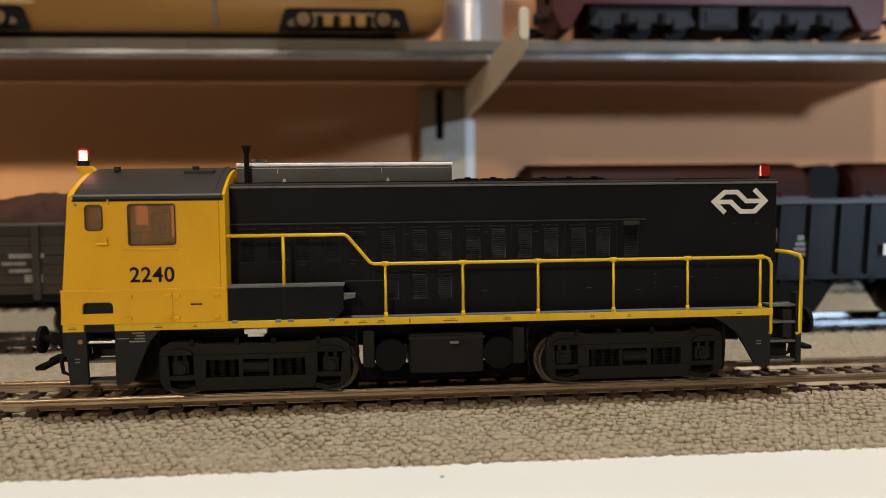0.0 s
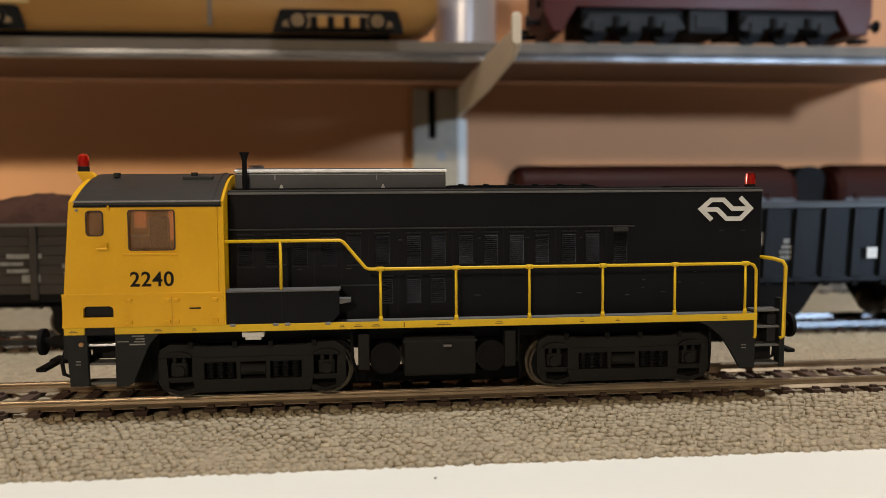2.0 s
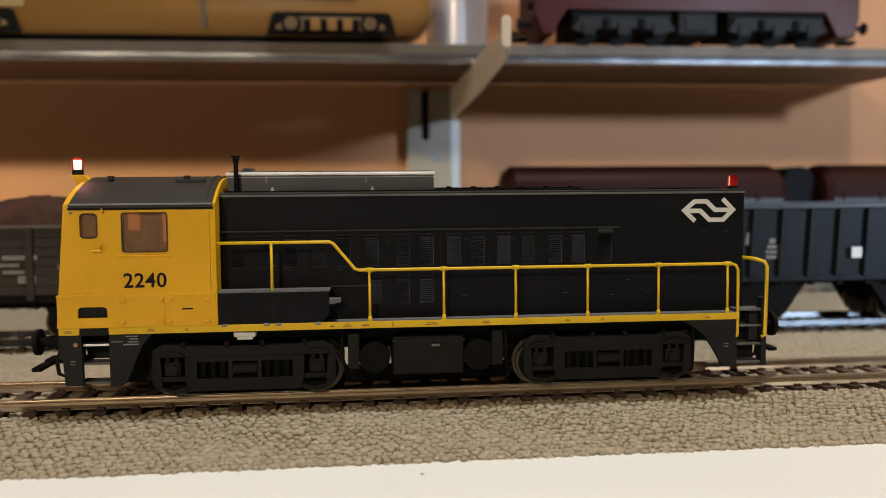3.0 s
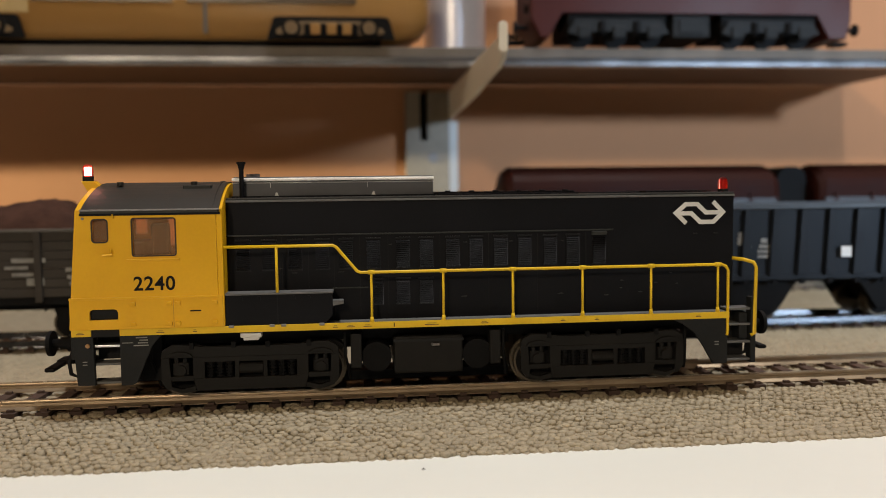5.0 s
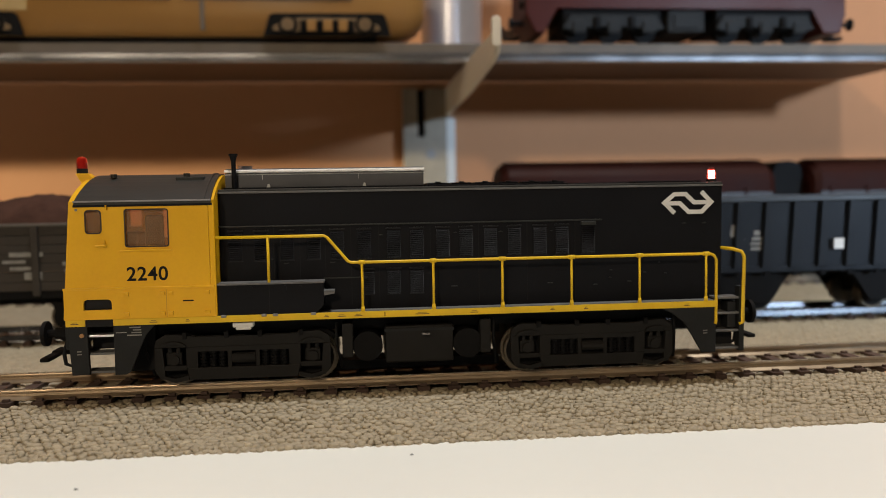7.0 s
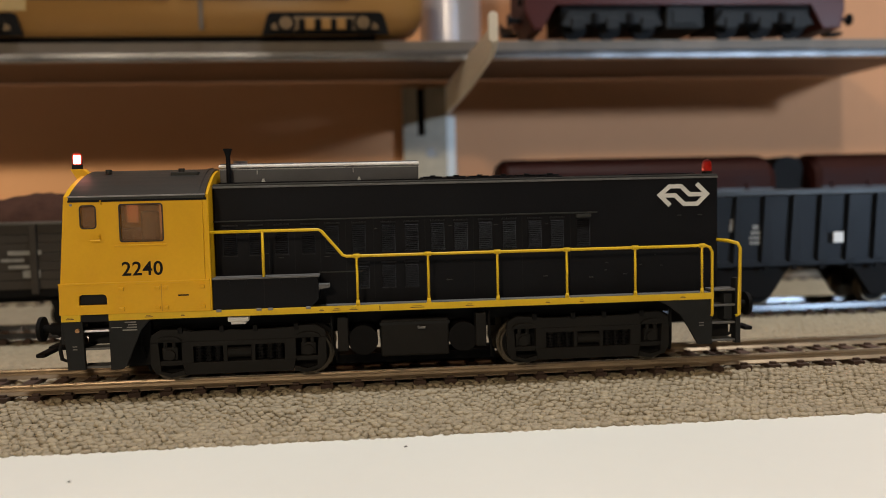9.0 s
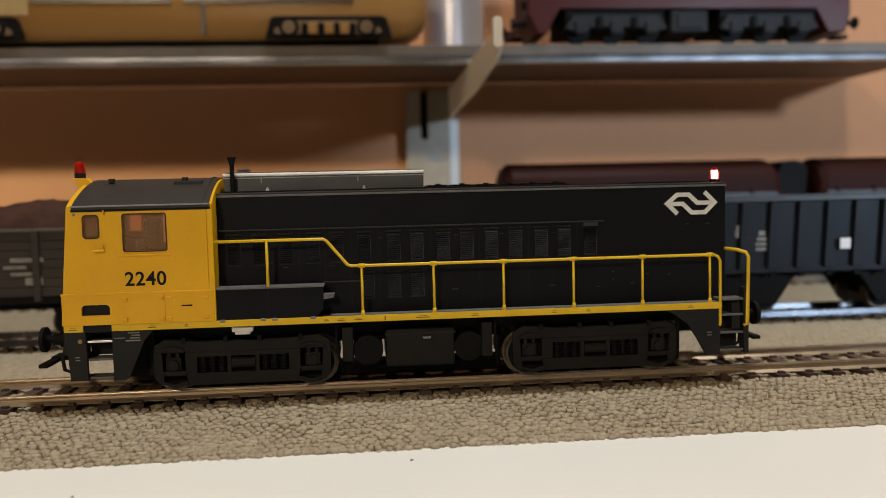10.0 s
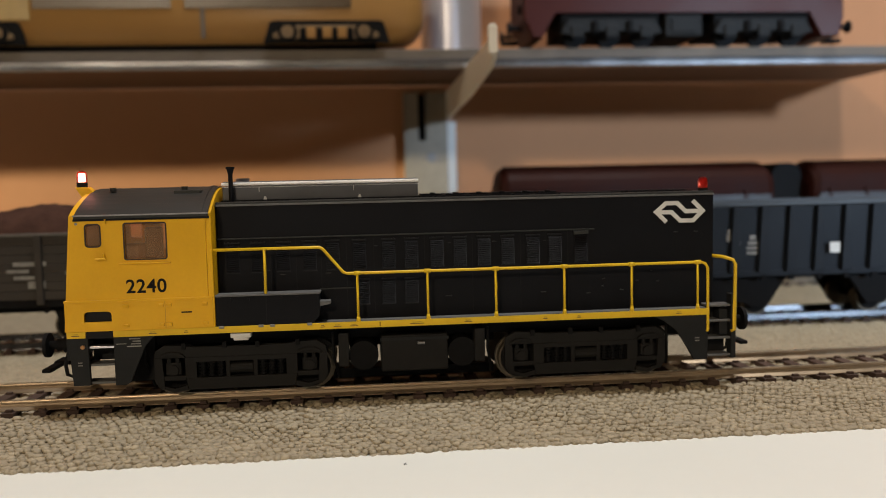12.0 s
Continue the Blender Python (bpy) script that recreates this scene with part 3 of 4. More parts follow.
def hopper(x0):
    length = 125
    w = thing("covered_hopper", "dark maroon covered hopper wagon with rounded roof", "wagon", (x0, 170.0, 0), "maroon covered hoppers")
    sec = [(-14.5, 22), (-15.2, 40)] + arc(180, 0, 10, 0, 44.4, 15.2, 9.4) + [(15.2, 40), (14.5, 22), (8, 14), (-8, 14)]
    bm = B()
    rings = []
    for x, k in ((0, 0.80), (1.2, 0.93), (4.0, 1.0), (length - 4, 1.0), (length - 1.2, 0.93), (length, 0.80)):
        rings.append([bm.verts.new((x, y * k, 20 + (z - 20) * k)) for y, z in sec])
    for a, b in zip(rings, rings[1:]):
        for i in range(len(sec)):
            j = (i + 1) % len(sec)
            bm.faces.new((a[i], a[j], b[j], b[i]))
    bm.faces.new(rings[0])
    bm.faces.new(rings[-1][::-1])
    part("body", bm, HOPPER, w, smooth=False)
    for x in range(8, length, 17):
        part("rib", box(B(), x - 0.7, x + 0.7, -16.2, -15.0, 22, 41, 0.2), HOPPER, w)
    part("side_band", box(B(), 3, length - 3, -16.0, -15.1, 36.5, 39.0, 0.2), material("hopper_band", (0.012, 0.009, 0.012), 0.5), w, "greyish side band")
    part("underframe", box(B(), -2, length + 2, -9, 9, 10, 13.5), UNDER, w)
    for bx in (18, length - 18):
        for d in (-9, 9):
            wheel_pair(w, bx + d)
        part("bogie", box(B(), bx - 15, bx + 15, -12.4, -10.6, 3.5, 8.5, 0.6), UNDER, w)
    # Black block fills the gap to the next wagon, where only shade is.
    part("end_platform", prism(B(), rounded(length + 1.6, length + 15.6, 12, 52.9, 6), "y", -7, 13), UNDER, w, "black round-topped block for the shaded gap between wagons")
    return w


# ---- the locomotive ----
def louvre_mesh(height, slats):
    bm = B()
    box(bm, -1.65, 1.65, 0.0, 0.35, height - 0.35, height)
    box(bm, -1.55, 1.55, 0.0, 0.22, 0, 0.25)
    step = (height - 0.9) / slats
    for k in range(slats):
        z = 0.4 + k * step
        prism(bm, [(-0.02, z), (0.36, z), (0.06, z + step * 0.62), (-0.02, z + step * 0.62)], "x", -1.45, 1.45)
    return mesh_of("louvre", bm, LOUVRE)


def cab(loco):
    x0, x1, hw = -72.2, -41.6, 16.8
    wins = ((-67.2, -64.3, 34.1, 38.6, 0.8), (-59.3, -50.8, 31.2, 38.7, 0.6))

    def lean(bm, limit):
        """The front slopes back from the waist ridge upward."""
        for v in bm.verts:
            if v.co.x < limit and v.co.z > 22.4:
                v.co.x += (v.co.z - 22.4) * 0.112
        return bm

    # side walls with real window openings, built from strips between the openings
    body = None
    for s in (-1, 1):
        bm = B()
        y0, y1 = (-hw, -hw + 1.0) if s < 0 else (hw - 1.0, hw)
        xa, xb = x0 + 0.5, x1 - 0.9
        box(bm, xa, xb, y0, y1, 22.6, 31.2)
        box(bm, xa, xb, y0, y1, 38.7, 40.6)
        box(bm, xa, -67.2, y0, y1, 31.2, 38.7)
        box(bm, -64.3, -59.3, y0, y1, 31.2, 38.7)
        box(bm, -50.8, xb, y0, y1, 31.2, 38.7)
        box(bm, -67.2, -64.3, y0, y1, 31.2, 34.1)
        box(bm, -67.2, -64.3, y0, y1, 38.6, 38.7)
        bmesh.ops.remove_doubles(bm, verts=bm.verts, dist=0.001)
        lean(bm, x0 + 1.0)
        side = part("cab_side", bm, YELLOW, loco, "bright yellow cab side")
        if s < 0:
            body = side
        yo = -hw if s < 0 else hw
        for a, b, c, d, r in wins:
            fr = part("window_rubber", frame_ring(B(), a - 0.25, b + 0.25, c - 0.25, d + 0.25, r, 0.27, yo - 0.12, yo + 0.12), material("window_rubber", (0.022, 0.009, 0.006), 0.4) if "window_rubber" not in bpy.data.materials else bpy.data.materials["window_rubber"], side, "dark window rubber")
            pane = part("pane", box(B(), a + 0.05, b - 0.05, yo - 0.5 * s - 0.12, yo - 0.5 * s + 0.12, c + 0.05, d - 0.05), PANE if s < 0 else DIM_PANE, side, "glass with a brown haze tinted in")
            pane.visible_shadow = False
        lo = B()
        ya, yb = (-hw - 0.15, -hw + 1.0) if s < 0 else (hw - 1.0, hw + 0.15)
        for q in ((x0 - 0.1, -68.4, 18.0, 20.2), (-62.7, x1, 18.0, 20.2), (x0 - 0.1, x1, 20.2, 22.2), (x0 - 0.1, x1, 16.0, 18.0)):
            box(lo, q[0], q[1], ya, yb, q[2], q[3])
        bmesh.ops.remove_doubles(lo, verts=lo.verts, dist=0.001)
        lower = part("cab_skirt", lo, YELLOW, loco, "yellow lower cab panel")
        part("ridge", box(B(), x0 - 0.2, x1, min(ya, ya) - 0.12, ya + 0.3, 22.2, 22.65, 0.08) if s < 0 else box(B(), x0 - 0.2, x1, yb - 0.3, yb + 0.12, 22.2, 22.65, 0.08), YELLOW, lower)
        part("step_recess", box(B(), -68.5, -62.6, ya + 0.7 if s < 0 else yb - 0.9, ya + 0.9 if s < 0 else yb - 0.7, 17.8, 20.4), RUBBER, lower, "black step recess")
        if s < 0:
            for x, e in ((-68.4, 1), (-62.7, -1)):
                fil = [(x, 20.2), (x + 0.75 * e, 20.2), (x + 0.22 * e, 19.98), (x, 19.45)]
                part("corner", prism(B(), fil, "y", ya + 0.02, ya + 0.6), YELLOW, lower)
            for x in (-59.7, -52.4, -50.7, -43.2):
                for z in (21.2, 17.0):
                    hg = B()
                    box(hg, x - 0.55, x + 0.55, ya - 0.42, ya, z - 0.38, z + 0.38, 0.08)
                    box(hg, x - 0.3, x + 0.3, ya - 0.55, ya - 0.35, z - 0.12, z + 0.2)
                    part("hinge", hg, YELLOW, lower)
            part("slit", box(B(), -48.2, -46.0, ya - 0.06, ya + 0.05, 19.35, 19.65), INK, lower, "thin black slit")
            part("panel_line", box(B(), -51.62, -51.5, ya - 0.03, ya + 0.05, 16.2, 22.0), material("yellow_gap", (0.42, 0.22, 0.01), 0.6), lower)
            part("door_handle", rod(B(), [(-65.2, -hw, 31.4), (-65.2, -hw - 0.7, 31.4), (-63.2, -hw - 0.7, 31.5)], 0.22, 6), YELLOW, side)
            part("hand_hold", rod(B(), [(-63.6, -hw, 31.6), (-63.6, -hw - 0.6, 31.8), (-63.6, -hw - 0.6, 32.6)], 0.18, 6), YELLOW, side)
            part("lamp_iron", rod(B(), [(-63.0, -hw, 39.0), (-63.0, -hw - 0.4, 39.0), (-63.0, -hw - 0.4, 39.8)], 0.18, 6), YELLOW, side)
            part("rivet", rod(B(), [(-69.0, -hw, 38.9), (-69.0, -hw - 0.25, 38.9)], 0.28, 8), DULL, side)
            part("window_ledge", box(B(), -60.6, -50.0, -hw - 0.5, -hw + 0.1, 30.1, 30.45, 0.1), YELLOW, side, "pale ledge under the window")
    # ends with a rounded top
    hi = hw - 0.02
    top = [(-hi, 16), (-hi, 40.6)] + bow(hi, 40.6, 5.4, 14)[1:-1] + [(hi, 40.6), (hi, 16)]
    front = part("cab_front", lean(prism(B(), top, "x", x0 - 0.4, x0 + 0.9, 0.25), 0), YELLOW, loco, "yellow cab front wall")
    part("cab_back", prism(B(), top, "x", x1 - 0.9, x1 + 0.35, 0.2), YELLOW, loco, "yellow cab back wall")
    for s in (-1, 1):
        part("front_window", lean(box(B(), x0 - 0.5, x0 - 0.3, s * 8 - 5, s * 8 + 5, 31, 39, 0.05), 0), RUBBER, front, "dark front window")
    # roof shell
    ri = bow(hw + 0.2, 40.35, 5.55, 18)
    ro = [(-hw - 0.75, 39.9)] + bow(hw + 0.75, 40.6, 5.75, 18) + [(hw + 0.75, 39.9), (hw + 0.2, 39.9)] + ri[::-1] + [(-hw - 0.2, 39.9)]
    roof = part("cab_roof", lean(prism(B(), ro, "x", x0 + 0.9, x1 - 0.2, 0.15), x0 + 2), ROOF, loco, "dark grey rounded cab roof")
    part("rain_strip", box(B(), x0 + 2.8, x1, -hw - 0.95, -hw - 0.6, 40.4, 40.75, 0.1), DULL, roof)
    # The roof's shadow line on the cab side, laid on as a black strip.
    part("eave_gap", box(B(), x0 + 2.6, x1, -hw - 0.22, -hw - 0.01, 39.45, 39.9), RUBBER, roof, "black strip for the shadow under the eave")
    part("roof_seam", prism(B(), bow(hw + 0.7, 40.8, 5.75, 14) + bow(hw + 0.7, 40.4, 5.75, 14)[::-1], "x", -43.6, -43.0), ROOF, roof)
    part("roof_hatch", box(B(), -50.5, -44.5, -9, -2, 44.6, 45.6, 0.2), ROOF, roof)
    for x in (-64.0, -48.5):
        part("lifting_eye", rod(B(), [(x, -7, 45.6), (x, -7, 46.4)], 0.7, 10), ROOF, roof)
    # inside
    part("control_desk", box(B(), -69, -62, 3, 14, 22, 33, 0.6), INNER, loco, "brown control desk")
    part("driver_seat", box(B(), -60.2, -56.4, 2, 5, 24, 37.2, 0.6), material("seat_grey", (0.05, 0.045, 0.045), 0.7), loco, "grey seat back")
    part("cab_floor", box(B(), x0 + 1, x1 - 1, -15.5, 15.5, 21, 22), INNER, loco)
    return body, front


def digits(parent):
    cu = bpy.data.curves.new("number", "FONT")
    cu.body = "2240"
    cu.size = 4.05 * MM
    cu.extrude = 0.03 * MM
    cu.offset = 0.07 * MM
    cu.space_character = 1.06
    cu.align_x = "CENTER"
    cu.materials.append(INK)
    ob = new("number_print", cu)
    ob.parent = parent
    ob.matrix_basis = pose(-55.25 * MM, -16.86 * MM, 24.0 * MM, 90, 0, 0)
    tagged(ob, label="black number print")


def emblem(parent):
    """A flat arrow-like emblem of bent white bands."""
    def band(bm, pts, w, front):
        left, right = [], []
        vs = [Vector(p) for p in pts]
        for i, p in enumerate(vs):
            a = (vs[i] - vs[i - 1]).normalized() if i else (vs[1] - vs[0]).normalized()
            b = (vs[i + 1] - vs[i]).normalized() if i < len(vs) - 1 else a
            mid = (a + b).normalized()
            nrm = Vector((-mid.y, mid.x))
            k = w / 2 / max(0.5, nrm.dot(Vector((-a.y, a.x))))
            left.append(p + nrm * k)
            right.append(p - nrm * k)
        prism(bm, [tuple(v) for v in left] + [tuple(v) for v in right[::-1]], "y", front, -11.95)
    a = B()
    band(a, [(60.6, 35.7), (58.2, 38.05), (60.5, 40.0), (63.2, 40.0), (65.2, 38.1), (69.0, 38.1)], 0.95, -12.14)
    part("emblem", a, WHITE, parent, "white arrow emblem")
    b = B()
    band(b, [(58.4, 37.95), (61.8, 37.95), (63.9, 35.95), (67.0, 35.95), (69.25, 38.15), (66.9, 40.5)], 0.95, -12.18)
    part("emblem", b, WHITE, parent, "white arrow emblem")


def hood(loco):
    x0, x1 = -41.2, 72.0
    bm = B()
    box(bm, x0, x1, -12, 12, 15.6, 42.0, 0.5)
    body = part("hood", bm, BLACK, loco, "black engine hood")
    part("hood_lid", box(B(), x0, x1 + 0.1, -11.6, 11.6, 41.9, 42.7, 0.25), ROOF, body, "dark grey hood top")
    lm, ls = louvre_mesh(6.9, 14), louvre_mesh(6.0, 12)
    cols = (-37.8, -32.3, -26.8, -21.0, -15.9, -10.0, -3.5, 1.6, 7.4, 12.6, 18.1, 23.5, 29.3, 34.4, 40.4)
    for s in (-1, 1):
        part("drip_strip", box(B(), x0, 43.6, s * 12.15 - 0.22, s * 12.15 + 0.22, 34.45, 34.75, 0.05), ROOF, body)
        # Paler grey strip stands for the highlight along the rounded hood edge.
        part("edge_strip", box(B(), x0, x1, s * 11.85 - 0.25, s * 11.85 + 0.25, 41.75, 42.2, 0.08), WALKWAY, body)
        for x in cols:
            l = part("louvre", lm, BLACK, body, at=(x, s * 12.0, 26.9))
            l.rotation_euler = (0, 0, math.pi if s < 0 else 0)
        for x in (-9.4, -3.6, 1.5):
            l = part("louvre", ls, BLACK, body, at=(x, s * 12.0, 18.9))
            l.rotation_euler = (0, 0, math.pi if s < 0 else 0)
    # the first and the last louvre have heavier heads, and there are door seams and catches
    part("louvre_head", box(B(), 38.7, 42.1, -12.6, -11.9, 33.5, 34.3, 0.12), ROOF, body)
    for x in (-29.6, -24.0, -18.5, -12.9, -6.8, 4.6, 15.4, 26.4, 37.4):
        part("door_seam", box(B(), x - 0.06, x + 0.06, -12.05, -11.9, 16.8, 34.3), RUBBER, body)
    for x, z, w in ((8.9, 27.3, 0.5), (9.8, 20.4, 1.3), (20.4, 32.4, 0.9), (-6.3, 32.2, 0.7), (31.6, 20.5, 1.2), (42.1, 19.9, 0.9), (45.5, 21.4, 0.5), (45.7, 23.1, 0.6), (50.0, 20.4, 0.9), (53.6, 22.4, 0.6), (-30.1, 27.4, 0.8), (-27, 26.4, 1.1),
                    (-17.0, 26.4, 1.2), (10.2, 32.4, 0.7), (32.0, 32.3, 0.5), (-9.7, 20.6, 1.2), (-2.6, 20.6, 1.1), (62.8, 33.4, 0.9), (67.6, 33.4, 0.9), (58.5, 22.1, 0.5), (57, 24.6, 0.4)):
        part("catch", box(B(), x - w / 2, x + w / 2, -12.25, -11.95, z - 0.10, z + 0.10, 0.03), ROOF, body)
    part("grab_strip", box(B(), -19, -9.3, -12.2, -11.95, 22.8, 23.05), ROOF, body)
    # silver box on the hood
    sb = part("silencer_box", box(B(), -40.4, 3.8, -6.2, 6.2, 43.0, 46.2, 0.1), BOXGREY, loco, "brushed dark silver roof box")
    # The lamp's highlight on the box edge is put into the flange's white.
    part("top_flange", box(B(), -40.6, 4.0, -6.5, 6.5, 46.3, 47.0, 0.22), material("flange_highlight", (0.90, 0.90, 0.90), 0.28), sb, "top flange, white for the highlight along it")
    part("top_cover", box(B(), -40.2, 3.7, -6.2, 6.2, 47.0, 47.25, 0.08), BOXGREY, sb)
    part("side_lip", box(B(), -40.5, 3.9, -6.4, -6.15, 45.85, 46.0), STEEL, sb)
    for x in (-30.9, -9.6):
        part("bracket_tab", prism(B(), [(x - 0.4, 43.05), (x + 0.4, 43.05), (x + 0.15, 43.8), (x - 0.15, 43.8)], "y", -6.7, -6.2), WHITE, sb)
        part("side_seam", box(B(), x - 1.4, x - 1.25, -6.30, -6.1, 44.8, 46.0), STEEL, sb)
    part("box_cap", rod(B(), [(-36.6, -1, 47), (-36.6, -1, 48.0)], 1.6, 14), STEEL, sb)
    part("box_tray", box(B(), -40.6, 4.2, -7.2, 7.2, 42.6, 43.05), BLACK, sb)
    hn = B()
    rod(hn, [(-38.3, -7.4, 42.6), (-38.3, -7.4, 47.6), (-38.3, -7.4, 49.0)], 0.5, 10)
    rod(hn, [(-38.3, -7.4, 48.6), (-38.3, -7.4, 50.1)], 0.45, 14, 0.85)
    rod(hn, [(-38.3, -7.4, 50.1), (-38.3, -7.4, 50.5)], 1.0, 14)
    part("exhaust_horn", hn, BLACK, loco, "black roof horn")
    # grilles on the hood top
    gr = part("roof_grille", box(B(), 4.6, 37.0, -7.5, 7.5, 42.6, 43.1, 0.1), BLACK, loco)
    for k in range(6):
        x = 7.0 + k * 5.4
        bm = B()
        box(bm, x - 2.2, x + 2.2, -7.0, 7.0, 43.1, 43.5, 0.12)
        box(bm, x - 0.6, x + 0.6, -7.4, -6.4, 43.1, 43.75, 0.1)
        part("grille_plate", bm, BLACK, gr)
    part("roof_plate", box(B(), 40.0, 52.0, -6, 6, 42.6, 43.0, 0.12), BLACK, loco)
    part("roof_plate", box(B(), 53.0, 69.0, -7, 7, 42.6, 43.15, 0.12), BLACK, loco)
    emblem(body)
    return body


def walkway(loco):
    w = part("walkway_deck", box(B(), -72, 69.0, -16.2, 16.2, 14.7, 15.9), WALKWAY, loco, "grey walkway plate")
    for s in (-1, 1):
        for a, b in ((-72.3, -68.4), (-62.7, 69.0)):
            part("sill_strip", box(B(), a, b, s * 16.35 - 0.2, s * 16.35 + 0.2, 14.55, 15.95, 0.05), RAIL_YELLOW, w, "yellow sill strip")
    for x, ww in ((-70.5, 1.6), (-54.5, 1.6), (-47.5, 0.8), (-18.4, 1.0), (-15.2, 1.7), (-11.6, 1.7), (2.2, 3.0), (13.6, 1.7), (31.0, 1.0), (38.6, 0.9), (61.8, 1.2)):
        part("sill_print", box(B(), x - ww / 2, x + ww / 2, -16.58, -16.5, 15.0, 15.17), SMALLPRINT, w, "tiny dark print")
        part("sill_print", box(B(), x - ww / 3, x + ww / 3, -16.58, -16.5, 15.34, 15.45), SMALLPRINT, w, "tiny dark print")
    part("sill_mark", box(B(), -6.0, -5.82, -16.58, -16.5, 14.8, 15.7), INK, w, "dark upright mark")
    # Black sheet over the deck edge stands for the dark hollow of the step.
    part("step_void", box(B(), -68.3, -62.8, -16.36, -16.22, 14.4, 15.9), RUBBER, w, "black sheet for the shade in the step opening")
    # battery box beside the cab
    for s in (-1, 1):
        bb = part("battery_box", prism(B(), [(-41.2, 15.9), (-20.5, 15.9), (-18.9, 17.6), (-18.9, 22.4), (-41.2, 22.4)], "y", min(s * 16.3, s * 12), max(s * 16.3, s * 12), 0.12), BLACK, loco, "black battery box")
        part("box_lid", box(B(), -41.2, -18.7, s * 14.2 - 2.3, s * 14.2 + 2.3, 22.35, 22.75, 0.1), WALKWAY, bb, "grey box lid")
        part("box_seam", box(B(), -30.5, -30.3, s * 16.25 - 0.12, s * 16.25 + 0.12, 16.0, 22.3), RUBBER, bb)
        part("tread_plate", prism(B(), [(-18.9, 19.6), (-16.6, 20.0), (-16.6, 20.6), (-18.9, 20.6)], "y", s * 14.2 - 1.8, s * 14.2 + 1.8), WALKWAY, bb)
        for x in (-40.0, -31.6, -29.2, -21.2):
            part("foot", box(B(), x - 0.55, x + 0.55, s * 16.5 - 0.3, s * 16.5 + 0.3, 15.55, 16.1, 0.12), DULL, bb)
        for x in (-37.8, -34.2, -27, -23.8):
            part("clip", box(B(), x - 0.3, x + 0.3, s * 16.35 - 0.15, s * 16.35 + 0.15, 21.2, 22.0), BLACK, bb)


def railings(loco):
    for s in (-1, 1):
        y = s * 16.1
        rail = [(-41.4, y, 32.5), (-18.6, y, 32.5), (-17.9, y, 32.1), (-13.6, y, 26.9), (-12.8, y, 26.6), (67.2, y, 26.6), (68.2, y, 26.2), (68.75, y, 25.2), (68.8, y, 11.2), (68.6, y, 10.6)]
        hr = part("handrail", rod(B(), rail, 0.33, 8), RAIL_YELLOW, loco, "yellow handrail", smooth=True)
        for x in (-10.6, 4.8, 20.0, 35.5, 51.0, 66.4):
            bm = B()
            rod(bm, [(x, y, 15.9), (x, y, 26.5)], 0.29, 8)
            rod(bm, [(x, y, 15.9), (x, y, 17.0)], 0.52, 8, 0.36)
            rod(bm, [(x - 0.7, y, 26.6), (x + 0.7, y, 26.6)], 0.48, 8)
            part("post", bm, RAIL_YELLOW, hr, smooth=True)
        part("post", rod(B(), [(-30.4, y, 22.6), (-30.4, y, 32.4)], 0.33, 8), RAIL_YELLOW, hr, smooth=True)
        end = [(71.6, s * 12.2, 27.6), (73.4, s * 14.2, 27.4), (74.7, y, 26.9), (75.3, y, 25.8), (75.1, y, 10.8), (74.3, y - 0.1 * s, 10.5)]
        part("end_rail", rod(B(), end, 0.40, 8), RAIL_YELLOW, loco, "yellow end handrail", smooth=True)


